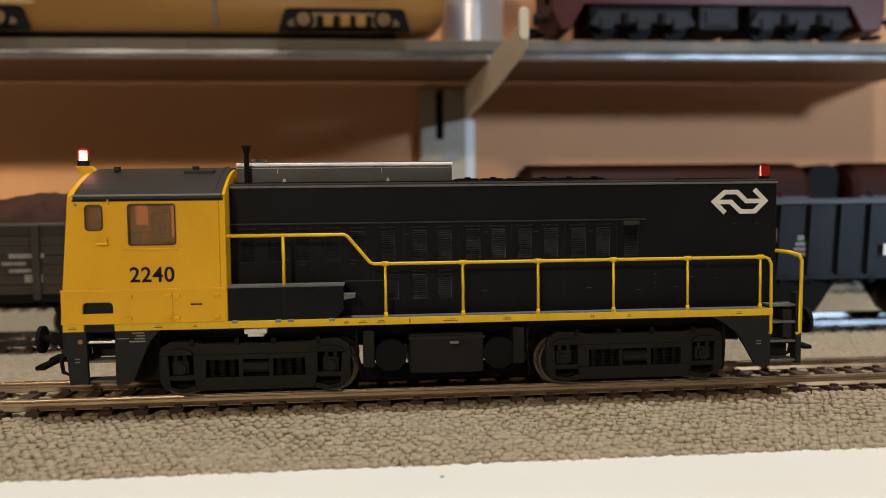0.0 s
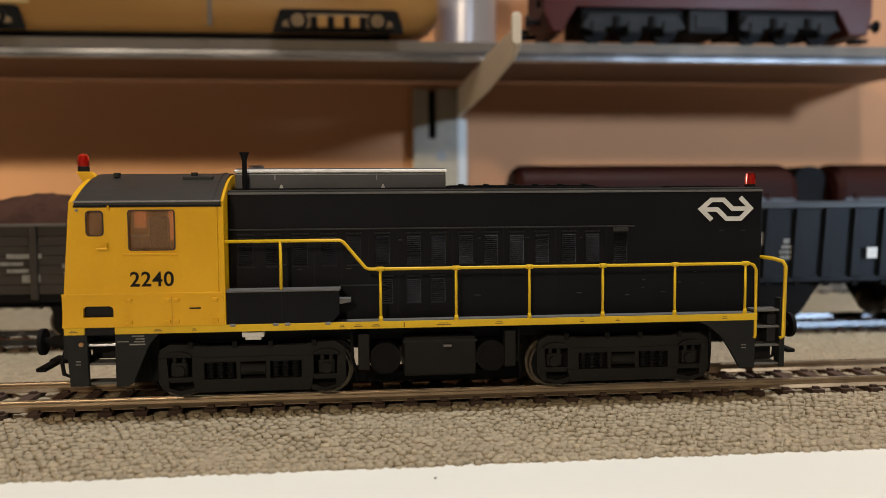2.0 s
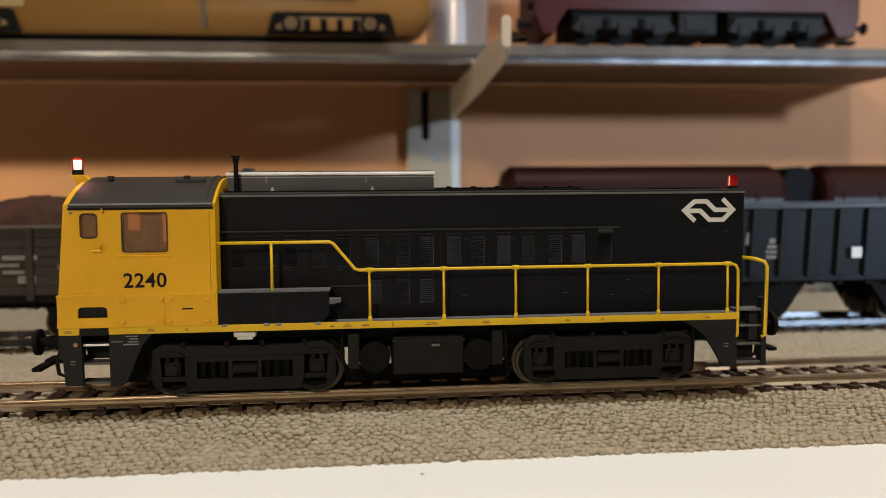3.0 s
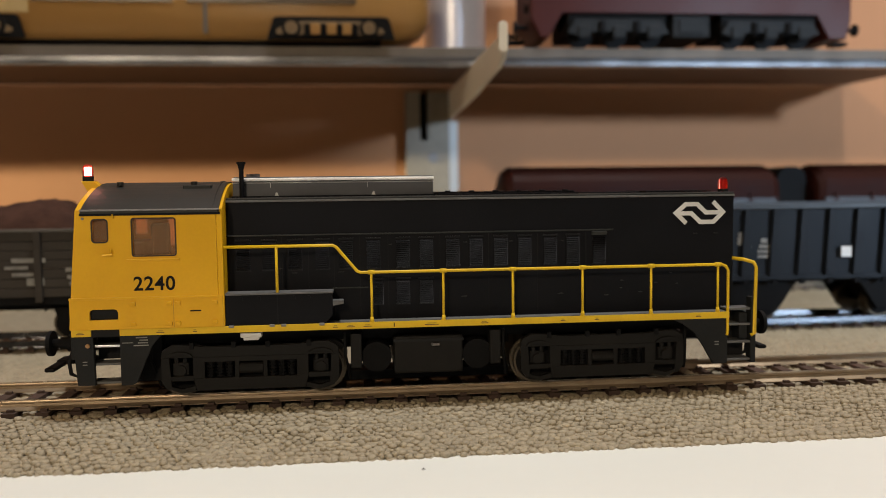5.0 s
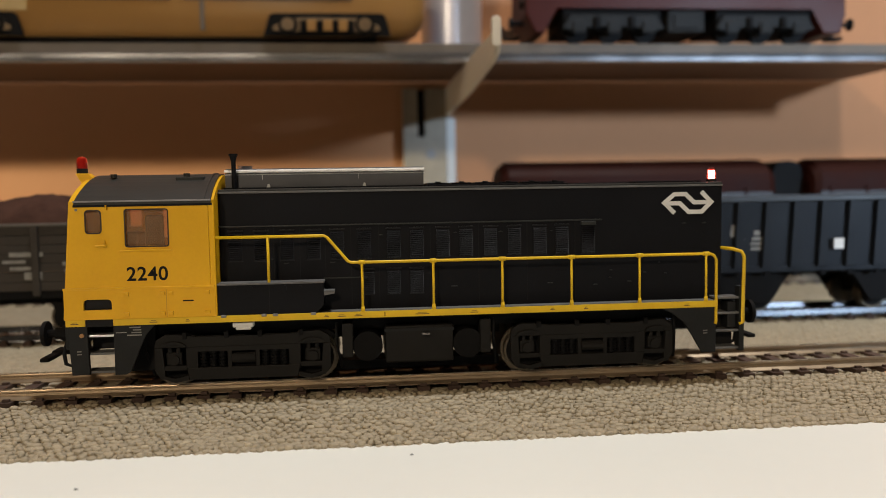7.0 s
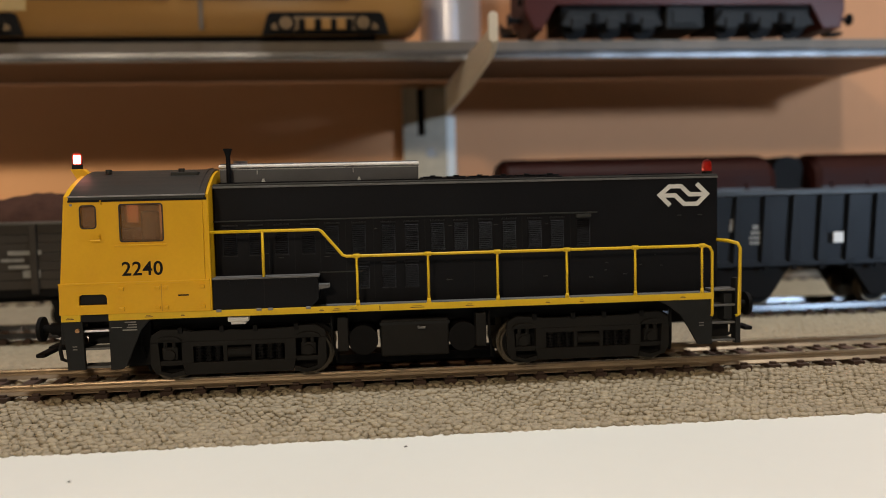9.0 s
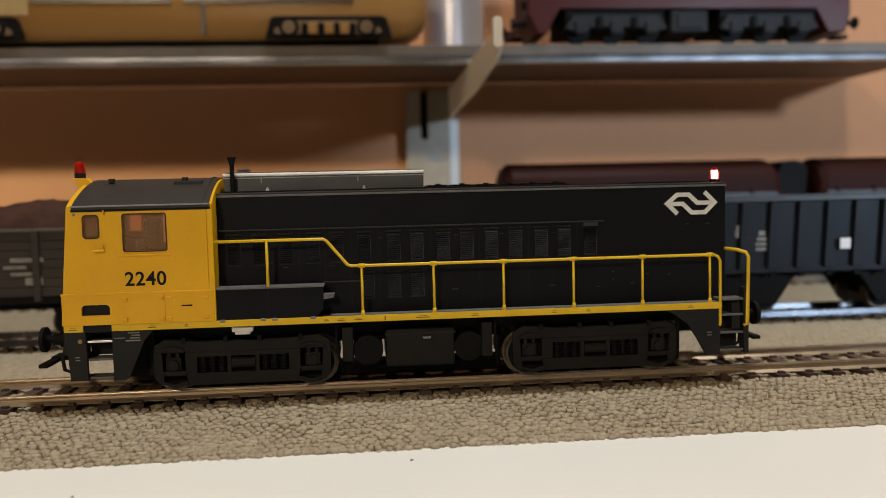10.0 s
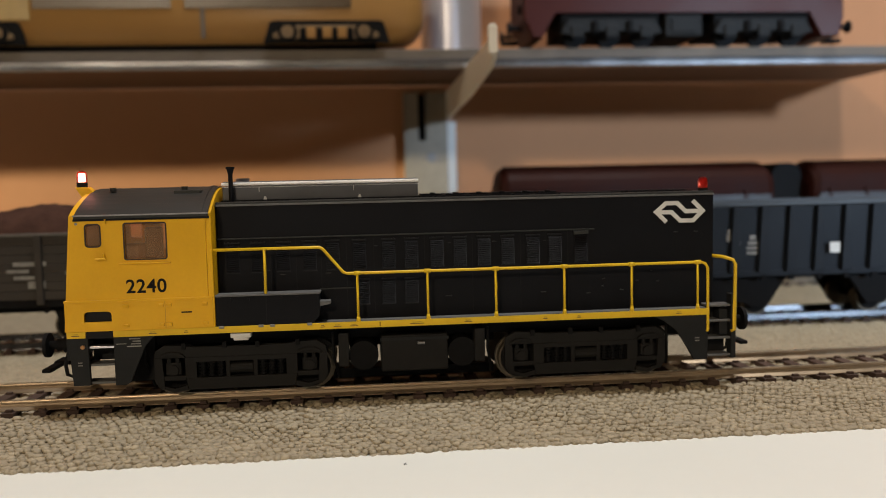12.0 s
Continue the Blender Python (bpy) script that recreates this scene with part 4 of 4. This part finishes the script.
def frame_and_steps(loco):
    part("main_frame", box(B(), -66, 66, -9.5, 9.5, 11.2, 14.7), UNDER, loco)
    for s in (-1, 1):
        ya, yb = sorted((s * 16.0, s * 15.0))
        part("step_plate", prism(B(), [(-72.3, 14.6), (-68.2, 14.6), (-68.0, 4.2), (-71.6, 4.2)], "y", ya, yb, 0.15), FRAME, loco, "dark grey step plate")
        part("frame_plate", prism(B(), [(-62.9, 14.6), (-54.2, 14.6), (-56.6, 12.2), (-59.6, 4.6), (-60.6, 4.0), (-62.9, 4.0)], "y", ya, yb, 0.15), FRAME, loco, "dark grey frame plate")
        part("frame_plate", prism(B(), [(56.0, 14.6), (69.0, 14.6), (68.8, 4.2), (65.6, 4.2), (63.5, 8.0), (61.6, 11.2), (58.8, 13.2)], "y", ya, yb, 0.15), FRAME, loco, "dark grey frame plate")
        for z in (12.3, 8.5, 4.6):
            part("tread", box(B(), -69.0, -62.6, s * 13.4 - 1.9, s * 13.4 + 1.9, z - 0.25, z + 0.25, 0.08), STEEL if z > 12 else WALKWAY, loco, "grey step tread")
        part("step_back", box(B(), -68.6, -62.6, s * 11.2 - 0.2, s * 11.2 + 0.2, 8.9, 14.6), RUBBER, loco)
        part("stile", box(B(), 74.4, 75.6, s * 14.6 - 1.2, s * 14.6 + 1.2, 4.2, 19.0, 0.12), FRAME, loco, "dark ladder stile")
        for z in (16.4, 12.9, 8.9, 4.9):
            part("tread", box(B(), 68.9, 74.6, s * 13.6 - 1.9, s * 13.6 + 1.9, z - 0.25, z + 0.25, 0.08), WALKWAY, loco, "grey step tread")
        part("step_back", box(B(), 69.0, 74.6, s * 11.4 - 0.2, s * 11.4 + 0.2, 5.0, 16.4), RUBBER, loco)
        # tiny print and lamp on the frame
        if s < 0:
            for k, (a, b) in enumerate(((-59.6, -57.3), (-58.9, -57.2), (-59.2, -57.2), (-60.1, -57.1))):
                part("frame_print", box(B(), a, b, -16.1, -16.0, 13.9 - 0.55 * k, 14.15 - 0.55 * k), PRINT, loco, "tiny white print")
            part("frame_print", box(B(), -62.4, -60.2, -16.1, -16.0, 12.9, 13.05), PRINT, loco, "tiny white print")
            for z in (8.6, 9.2):
                part("frame_print", box(B(), -70.4, -69.5, -16.1, -16.0, z - 0.1, z + 0.1), PRINT, loco, "tiny white print")
                part("frame_print", box(B(), 65.8, 66.8, -16.1, -16.0, z - 0.1, z + 0.1), PRINT, loco, "tiny white print")
            part("side_lamp", rod(B(), [(-69.2, -16.0, 12.6), (-69.2, -16.5, 12.6)], 0.45, 10), material("amber", (0.30, 0.15, 0.04), 0.3), loco, "small amber lamp")
            bm = B()
            box(bm, -38.4, -34.0, -15.6, -13.6, 13.2, 14.3, 0.2)
            box(bm, -37.8, -34.6, -15.4, -13.8, 12.6, 13.3, 0.2)
            part("valve_box", bm, WHITE, loco, "small white valve box")
    # buffers, couplings, hoses
    for x, s in ((-72.0, -1), (73.0, 1)):
        part("buffer_beam", box(B(), x - 1, x + 1, -15, 15, 9.5, 15.5, 0.2), FRAME, loco)
        for y in (-10.0, 10.0):
            bm = B()
            rod(bm, [(x, y, 12.3), (x + 4.6 * s, y, 12.3)], 1.3, 12)
            rod(bm, [(x + 2.0 * s, y, 12.3), (x + 3.0 * s, y, 12.3)], 1.8, 12)
            rod(bm, [(x + 6.2 * s, y, 12.3), (x + 7.0 * s, y, 12.3)], 2.7, 20)
            rod(bm, [(x + 4.4 * s, y, 12.3), (x + 6.4 * s, y, 12.3)], 0.9, 12)
            part("buffer", bm, UNDER, loco)
        for y in (-11.5, -5.0, 4.5):
            part("hose", rod(B(), [(x, y, 11), (x + 2.0 * s, y, 10.4), (x + 2.6 * s, y, 8), (x + 2.4 * s, y + 0.3, 5.8), (x + 1.2 * s, y + 0.5, 5.2), (x + 0.4 * s, y + 0.5, 6.6)], 0.42, 8), RUBBER, loco, smooth=True)
        bm = B()
        box(bm, min(x, x + 8.5 * s), max(x, x + 8.5 * s), -2.5, 2.5, 6.2, 7.2, 0.3)
        box(bm, min(x + 6.5 * s, x + 8.6 * s), max(x + 6.5 * s, x + 8.6 * s), -9.5, 9.5, 5.9, 6.8, 0.3)
        part("coupler", bm, UNDER, loco, "black coupler head")
        part("hook", prism(B(), [(x, 13), (x + 3.4 * s, 12.8), (x + 4.2 * s, 11.6), (x + 3.4 * s, 10.8), (x, 11.4)], "y", -0.8, 0.8), UNDER, loco)


def bogie_side(bm, cx, ya, yb):
    """A cast side frame: two axle openings, their lower slots and a long spring opening are left free."""
    prism(bm, [(cx - 18.9, 8.7), (cx + 18.9, 8.7), (cx + 18.6, 10.4), (cx + 16.6, 11.6), (cx + 12.8, 11.4), (cx + 10, 10.8), (cx - 10, 10.8), (cx - 12.8, 11.4), (cx - 16.6, 11.6), (cx - 18.6, 10.4)], "y", ya, yb, 0.15)
    box(bm, cx - 12.2, cx + 12.2, ya, yb, 7.7, 8.7)
    prism(bm, [(cx - 12.2, 4.2), (cx + 12.2, 4.2), (cx + 11.6, 1.5), (cx - 11.6, 1.5)], "y", ya, yb, 0.15)
    for s in (-1, 1):
        a, b = sorted((cx + s * 9.8, cx + s * 12.2))
        box(bm, a, b, ya, yb, 4.2, 7.7)
        prism(bm, [(cx + s * 17.2, 8.7), (cx + s * 18.8, 8.7), (cx + s * 18.8, 3.6), (cx + s * 17.6, 1.8), (cx + s * 16.7, 1.8)], "y", ya, yb)
        a, b = sorted((cx + s * 12.2, cx + s * 17.3))
        box(bm, a, b, ya + 0.2, yb - 0.2, 3.7, 4.7)
        prism(bm, [(cx + s * 11.8, 2.6), (cx + s * 11.8, 1.5), (cx + s * 14.6, 1.0), (cx + s * 17.0, 1.9), (cx + s * 16.8, 2.5), (cx + s * 14.6, 1.9)], "y", ya + 0.1, yb - 0.1)
    return bm


def bogies(loco):
    for cx in (-36.7, 41.2):
        bg = part("bogie", box(B(), cx - 17, cx + 17, -6, 6, 3.0, 10.4, 0.4), UNDER, loco, "black bogie")
        for s in (-1, 1):
            ya, yb = sorted((s * 11.2, s * 12.6))
            yo = s * 12.1
            sf = part("side_frame", bogie_side(B(), cx, ya, yb), BOGIE, bg, "grey-black cast side frame")
            for d in (-14.9, 14.9):
                ax = B()
                box(ax, cx + d - 1.7, cx + d + 1.7, s * 11.3 - 0.5, s * 11.3 + 0.5, 4.7, 7.6, 0.3)
                rod(ax, [(cx + d, s * 11.6, 5.9), (cx + d, s * 12.3, 5.9)], 1.15, 14)
                rod(ax, [(cx + d - 0.9, s * 11.6, 7.5), (cx + d - 0.9, s * 11.6, 8.8)], 0.5, 8)
                rod(ax, [(cx + d + 0.9, s * 11.6, 7.5), (cx + d + 0.9, s * 11.6, 8.8)], 0.5, 8)
                part("axle_box", ax, BOGIE, sf)
                crown = prism(B(), arc(15, 165, 8, cx + d, 8.6, 2.9, 1.5) + arc(165, 15, 8, cx + d, 8.6, 2.3, 0.9), "y", s * 12.8 - 0.35, s * 12.8 + 0.35)
                part("arch_rib", crown, BOGIE, sf)
                part("brake_shoe", prism(B(), arc(40, 100, 6, cx + d, 5.3, 6.8, 6.8) + arc(100, 40, 6, cx + d, 5.3, 5.9, 5.9), "y", s * 8.6 - 1.2, s * 8.6 + 1.2), UNDER, bg)
            part("back_plate", box(B(), cx - 10, cx + 10, s * 10.6 - 0.2, s * 10.6 + 0.2, 3.6, 8.4), UNDER, sf)
            for d in (-8.6, -6.6, -4.6, 4.6, 6.6, 8.6):
                bm = B()
                rod(bm, [(cx + d, s * 11.6, 4.1), (cx + d, s * 11.6, 7.8)], 0.5, 8)
                for z in (4.6, 5.3, 6.0, 6.7, 7.4):
                    rod(bm, [(cx + d, s * 11.6, z - 0.18), (cx + d, s * 11.6, z + 0.18)], 0.82, 10)
                part("spring", bm, UNDER, sf)
            for d in (-3.0, 3.0):
                part("guide_post", box(B(), cx + d - 0.45, cx + d + 0.45, yo - 0.4, yo + 0.4, 4.1, 7.8, 0.1), BOGIE, sf)
            part("brake_cylinder", rod(B(), [(cx - 2.5, s * 11.6, 6.0), (cx + 2.5, s * 11.6, 6.0)], 1.2, 12), BOGIE, sf)
            for d in (-12.4, -3.6, 3.6, 12.4):
                part("top_lug", box(B(), cx + d - 0.5, cx + d + 0.5, s * 12.4 - 0.5, s * 12.4 + 0.5, 10.6, 12.0, 0.1), UNDER, sf)
        for d in (-14.9, 14.9):
            for s in (-1, 1):
                bm = B()
                rod(bm, [(cx + d, s * 7.4, 5.0), (cx + d, s * 9.4, 5.0)], 4.96, 40)
                rod(bm, [(cx + d, s * 6.6, 5.0), (cx + d, s * 7.4, 5.0)], 5.5, 40)
                wh = part("wheel", bm, TREAD, bg, "worn steel wheel", smooth=False)
                part("wheel_disc", rod(B(), [(cx + d, s * 9.3, 5.0), (cx + d, s * 9.6, 5.0)], 4.5, 28), UNDER, wh)
    # tank and cylinders between the bogies
    tk = part("fuel_tank", box(B(), -5.8, 9.3, -13.0, 13.0, 3.8, 12.0, 0.4), BOGIE, loco, "black fuel tank")
    part("tank_band", box(B(), -6.0, 9.5, -13.2, 13.2, 10.8, 11.4), FRAME, tk)
    part("tank_tap", rod(B(), [(2.5, -13, 10.2), (2.5, -14, 10.2), (4.0, -14, 10.2)], 0.3, 6), DULL, tk)
    for x in (-9.7, 12.6):
        part("air_cylinder", rod(B(), [(x, -12.5, 7.6), (x, 12.5, 7.6)], 3.3, 22), UNDER, loco)
    part("centre_beam", box(B(), -17, 21, -4, 4, 0.8, 2.9), UNDER, loco)
    part("brake_rigging", box(B(), -17, 21, -5, 5, 8.6, 11.3), UNDER, loco)
    part("brake_gear", box(B(), -61.0, -55.5, -11, 11, 3.6, 13.5, 0.3), UNDER, loco)
    for x in (-14.1, 16.5):
        part("sand_box", box(B(), x - 1.2, x + 1.2, -13.5, -10, 5.4, 13.0, 0.3), BOGIE, loco)
    for x in (-16.5, 18.5, 60.5, -57.5):
        part("pipe", rod(B(), [(x, -12.0, 13), (x, -12.2, 8), (x + 0.8, -10, 4), (x + 1.0, -9, 2.2)], 0.35, 6), UNDER, loco)


ROTORS = []


def beacon(loco, x, y, z, pedestal):
    bm = B()
    rod(bm, [(0, 0, -0.5), (0, 0, 0.75)], 1.15, 18)
    base = part("beacon", bm, RUBBER, loco, "roof beacon with red dome", at=(x, y, z))
    if pedestal:
        part("pedestal", prism(B(), [(-1.2, -0.3), (1.6, -0.3), (3.0, -1.6), (2.8, -4.0), (1.2, -4.4), (0.1, -2.4)], "y", -1.3, 1.3, 0.15), YELLOW, base)
    sec = [(1.12, 0.7), (1.12, 2.3), (0.95, 3.0), (0.55, 3.35), (0.0, 3.45)]
    bm = B()
    rings = [[bm.verts.new((r * math.cos(a), r * math.sin(a), zz)) for a in (2 * math.pi * k / 18 for k in range(18))] for r, zz in sec[:-1]]
    tip = bm.verts.new((0, 0, sec[-1][1]))
    for a, b in zip(rings, rings[1:]):
        for k in range(18):
            bm.faces.new((a[k], a[(k + 1) % 18], b[(k + 1) % 18], b[k]))
    for k in range(18):
        bm.faces.new((rings[-1][k], rings[-1][(k + 1) % 18], tip))
    bm.faces.new(rings[0][::-1])
    dome = part("dome", bm, DOME, base, "translucent red dome", smooth=True)
    dome.visible_shadow = False
    # the turning reflector: one half glows, the other is its dark back
    bm = B()
    half = [(0.72 * math.cos(radians(a)), 0.72 * math.sin(radians(a))) for a in range(180, 361, 15)]
    prism(bm, half, "z", 0.95, 2.75)
    glowing = len(bm.faces)
    back = [(0.80 * math.cos(radians(a)), 0.80 * math.sin(radians(a)) + 0.03) for a in range(0, 181, 15)]
    prism(bm, back, "z", 0.85, 2.9)
    me = mesh_of("turning_reflector", bm, LIT)
    me.materials.append(BEACON_DARK)
    for i, p in enumerate(me.polygons):
        p.material_index = 0 if i < glowing else 1
    ob = new("turning_reflector", me)
    ob.parent = base
    ROTORS.append(ob)


def locomotive():
    loco = thing("diesel_locomotive", "yellow and black model diesel locomotive with red roof beacons", "locomotive")
    side, front = cab(loco)
    digits(side)
    hood(loco)
    walkway(loco)
    railings(loco)
    frame_and_steps(loco)
    bogies(loco)
    beacon(loco, -71.2, -5.0, 47.0, True)
    beacon(loco, 70.6, -9.0, 42.6, False)
    return loco


# ---- lamps of the room, behind the camera, and the body of the added side fill ----
def lamps():
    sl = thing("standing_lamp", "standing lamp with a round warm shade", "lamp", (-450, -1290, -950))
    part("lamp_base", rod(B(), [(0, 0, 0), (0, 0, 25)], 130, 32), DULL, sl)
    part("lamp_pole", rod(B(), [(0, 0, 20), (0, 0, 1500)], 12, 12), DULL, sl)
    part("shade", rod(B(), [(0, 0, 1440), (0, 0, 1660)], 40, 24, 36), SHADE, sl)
    cl = thing("ceiling_lamp", "round warm ceiling lamp on a short rod", "lamp", (220, -100, 1230))
    part("lamp_rod", rod(B(), [(0, 0, 30), (0, 0, 220)], 8, 10), DULL, cl)
    part("shade", rod(B(), [(0, 0, 4), (0, 0, 50)], 130, 28, 60), DULL, cl)
    tl = thing("cool_lamp", "cool white lamp on a slim stand", "lamp", (695, -945, -950))
    part("lamp_base", rod(B(), [(0, 0, 0), (0, 0, 20)], 110, 28), DULL, tl)
    part("lamp_pole", rod(B(), [(0, 0, 20), (0, 0, 1165)], 10, 12), DULL, tl)
    part("lamp_head", rod(B(), [(0, -40, 1207), (-4, 8, 1205)], 55, 20), DULL, tl)
    # Unseen body made up to carry the added wall fill.
    wl = thing("side_lamp", "added unseen lamp body for the warm wall fill", "lamp", (-890, 50, -6))
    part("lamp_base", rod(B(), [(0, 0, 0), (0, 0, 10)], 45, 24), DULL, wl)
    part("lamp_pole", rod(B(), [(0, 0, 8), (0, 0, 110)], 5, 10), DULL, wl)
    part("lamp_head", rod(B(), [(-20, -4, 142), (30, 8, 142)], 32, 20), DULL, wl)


def crumb(x, y, size):
    bm = B()
    rod(bm, [(-size, 0, 0.12), (size * 0.2, size * 0.3, 0.3), (size, 0, 0.12)], 0.13, 6, 0.07)
    c = part("crumb", bm, INK, at=(x, y, -6.2))
    return tagged(c, "tiny dark crumb on the white board", "crumb", "crumbs on the board")


def motions():
    on_to_off = ((0.15, 0.85, 1.65, 2.35, 3.15, 3.88, 4.60, 5.35, 6.05, 6.85, 7.60, 8.32, 9.05, 9.85, 10.55, 11.30),
                 (0.50, 1.23, 1.95, 2.73, 3.48, 4.22, 4.93, 5.73, 6.43, 7.20, 7.93, 8.65, 9.43, 10.15, 10.90, 11.68))
    off_to_on = ((0.56, 1.26, 2.05, 2.77, 3.50, 4.24, 4.95, 5.75, 6.42, 7.22, 7.95, 8.68, 9.42, 10.25, 10.93, 11.72),
                 (0.15, 0.86, 1.66, 2.36, 3.16, 3.90, 4.62, 5.37, 6.15, 6.88, 7.62, 8.34, 9.06, 9.86, 10.56, 11.32))
    for rotor, offs, ons, turn in zip(ROTORS, on_to_off, off_to_on, (0, 180)):
        rows = [(0.0, pose(0, 0, 0, 0, 0, turn))]
        for t in sorted(offs + ons):
            f = round(t * FPS)
            for k in range(4):
                rows.append(((f - 1 + k) / FPS, pose(0, 0, 0, 0, 0, turn + 60 * k)))
            turn += 180
        rows.append((12.0, pose(0, 0, 0, 0, 0, turn)))
        clean = []
        for r in rows:
            if not clean or r[0] > clean[-1][0] + 0.01:
                clean.append(r)
        walk(rotor, clean)


room()
board()
ballast("ballast_front", -128, 128, -40.5, -6.0, 0.2, -2.65, "grey-brown embossed ballast mat under the tracks", True)
pebbles(-127, 127, -40.0, -12.4, -2.45)
ballast("ballast_middle", -190, 220, -6.0, 60.0, 0.45, -2.65, "grey-brown embossed ballast mat between the tracks")
ballast("ballast_back", -400, 400, 60.0, 243.0, 1.5, -2.65, "grey-brown embossed ballast mat below the wall")
shelf()
bracket()
sleeper = sleeper_mesh()
track(0, -180, 200, "model track with brown sleepers under the locomotive", sleeper)
track(75.5, -260, 300, "second model track with shiny rails", sleeper, plain_rail_outline, BRIGHT_RAIL)
track(170.0, -300, 360, "third model track with dull rails close to the wall", sleeper, rail_outline, DULL_RAIL, False)
ochre_coach()
maroon_loco()
canister()
gondola(95.0)
plank_wagon(-86.0)
first = hopper(49.5)
copy_thing(first, pose(0.1912, 0.170, 0))
locomotive()
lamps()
crumb(-2.4, -47.1, 0.26)
crumb(-57.9, -56.5, 0.24)
motions()
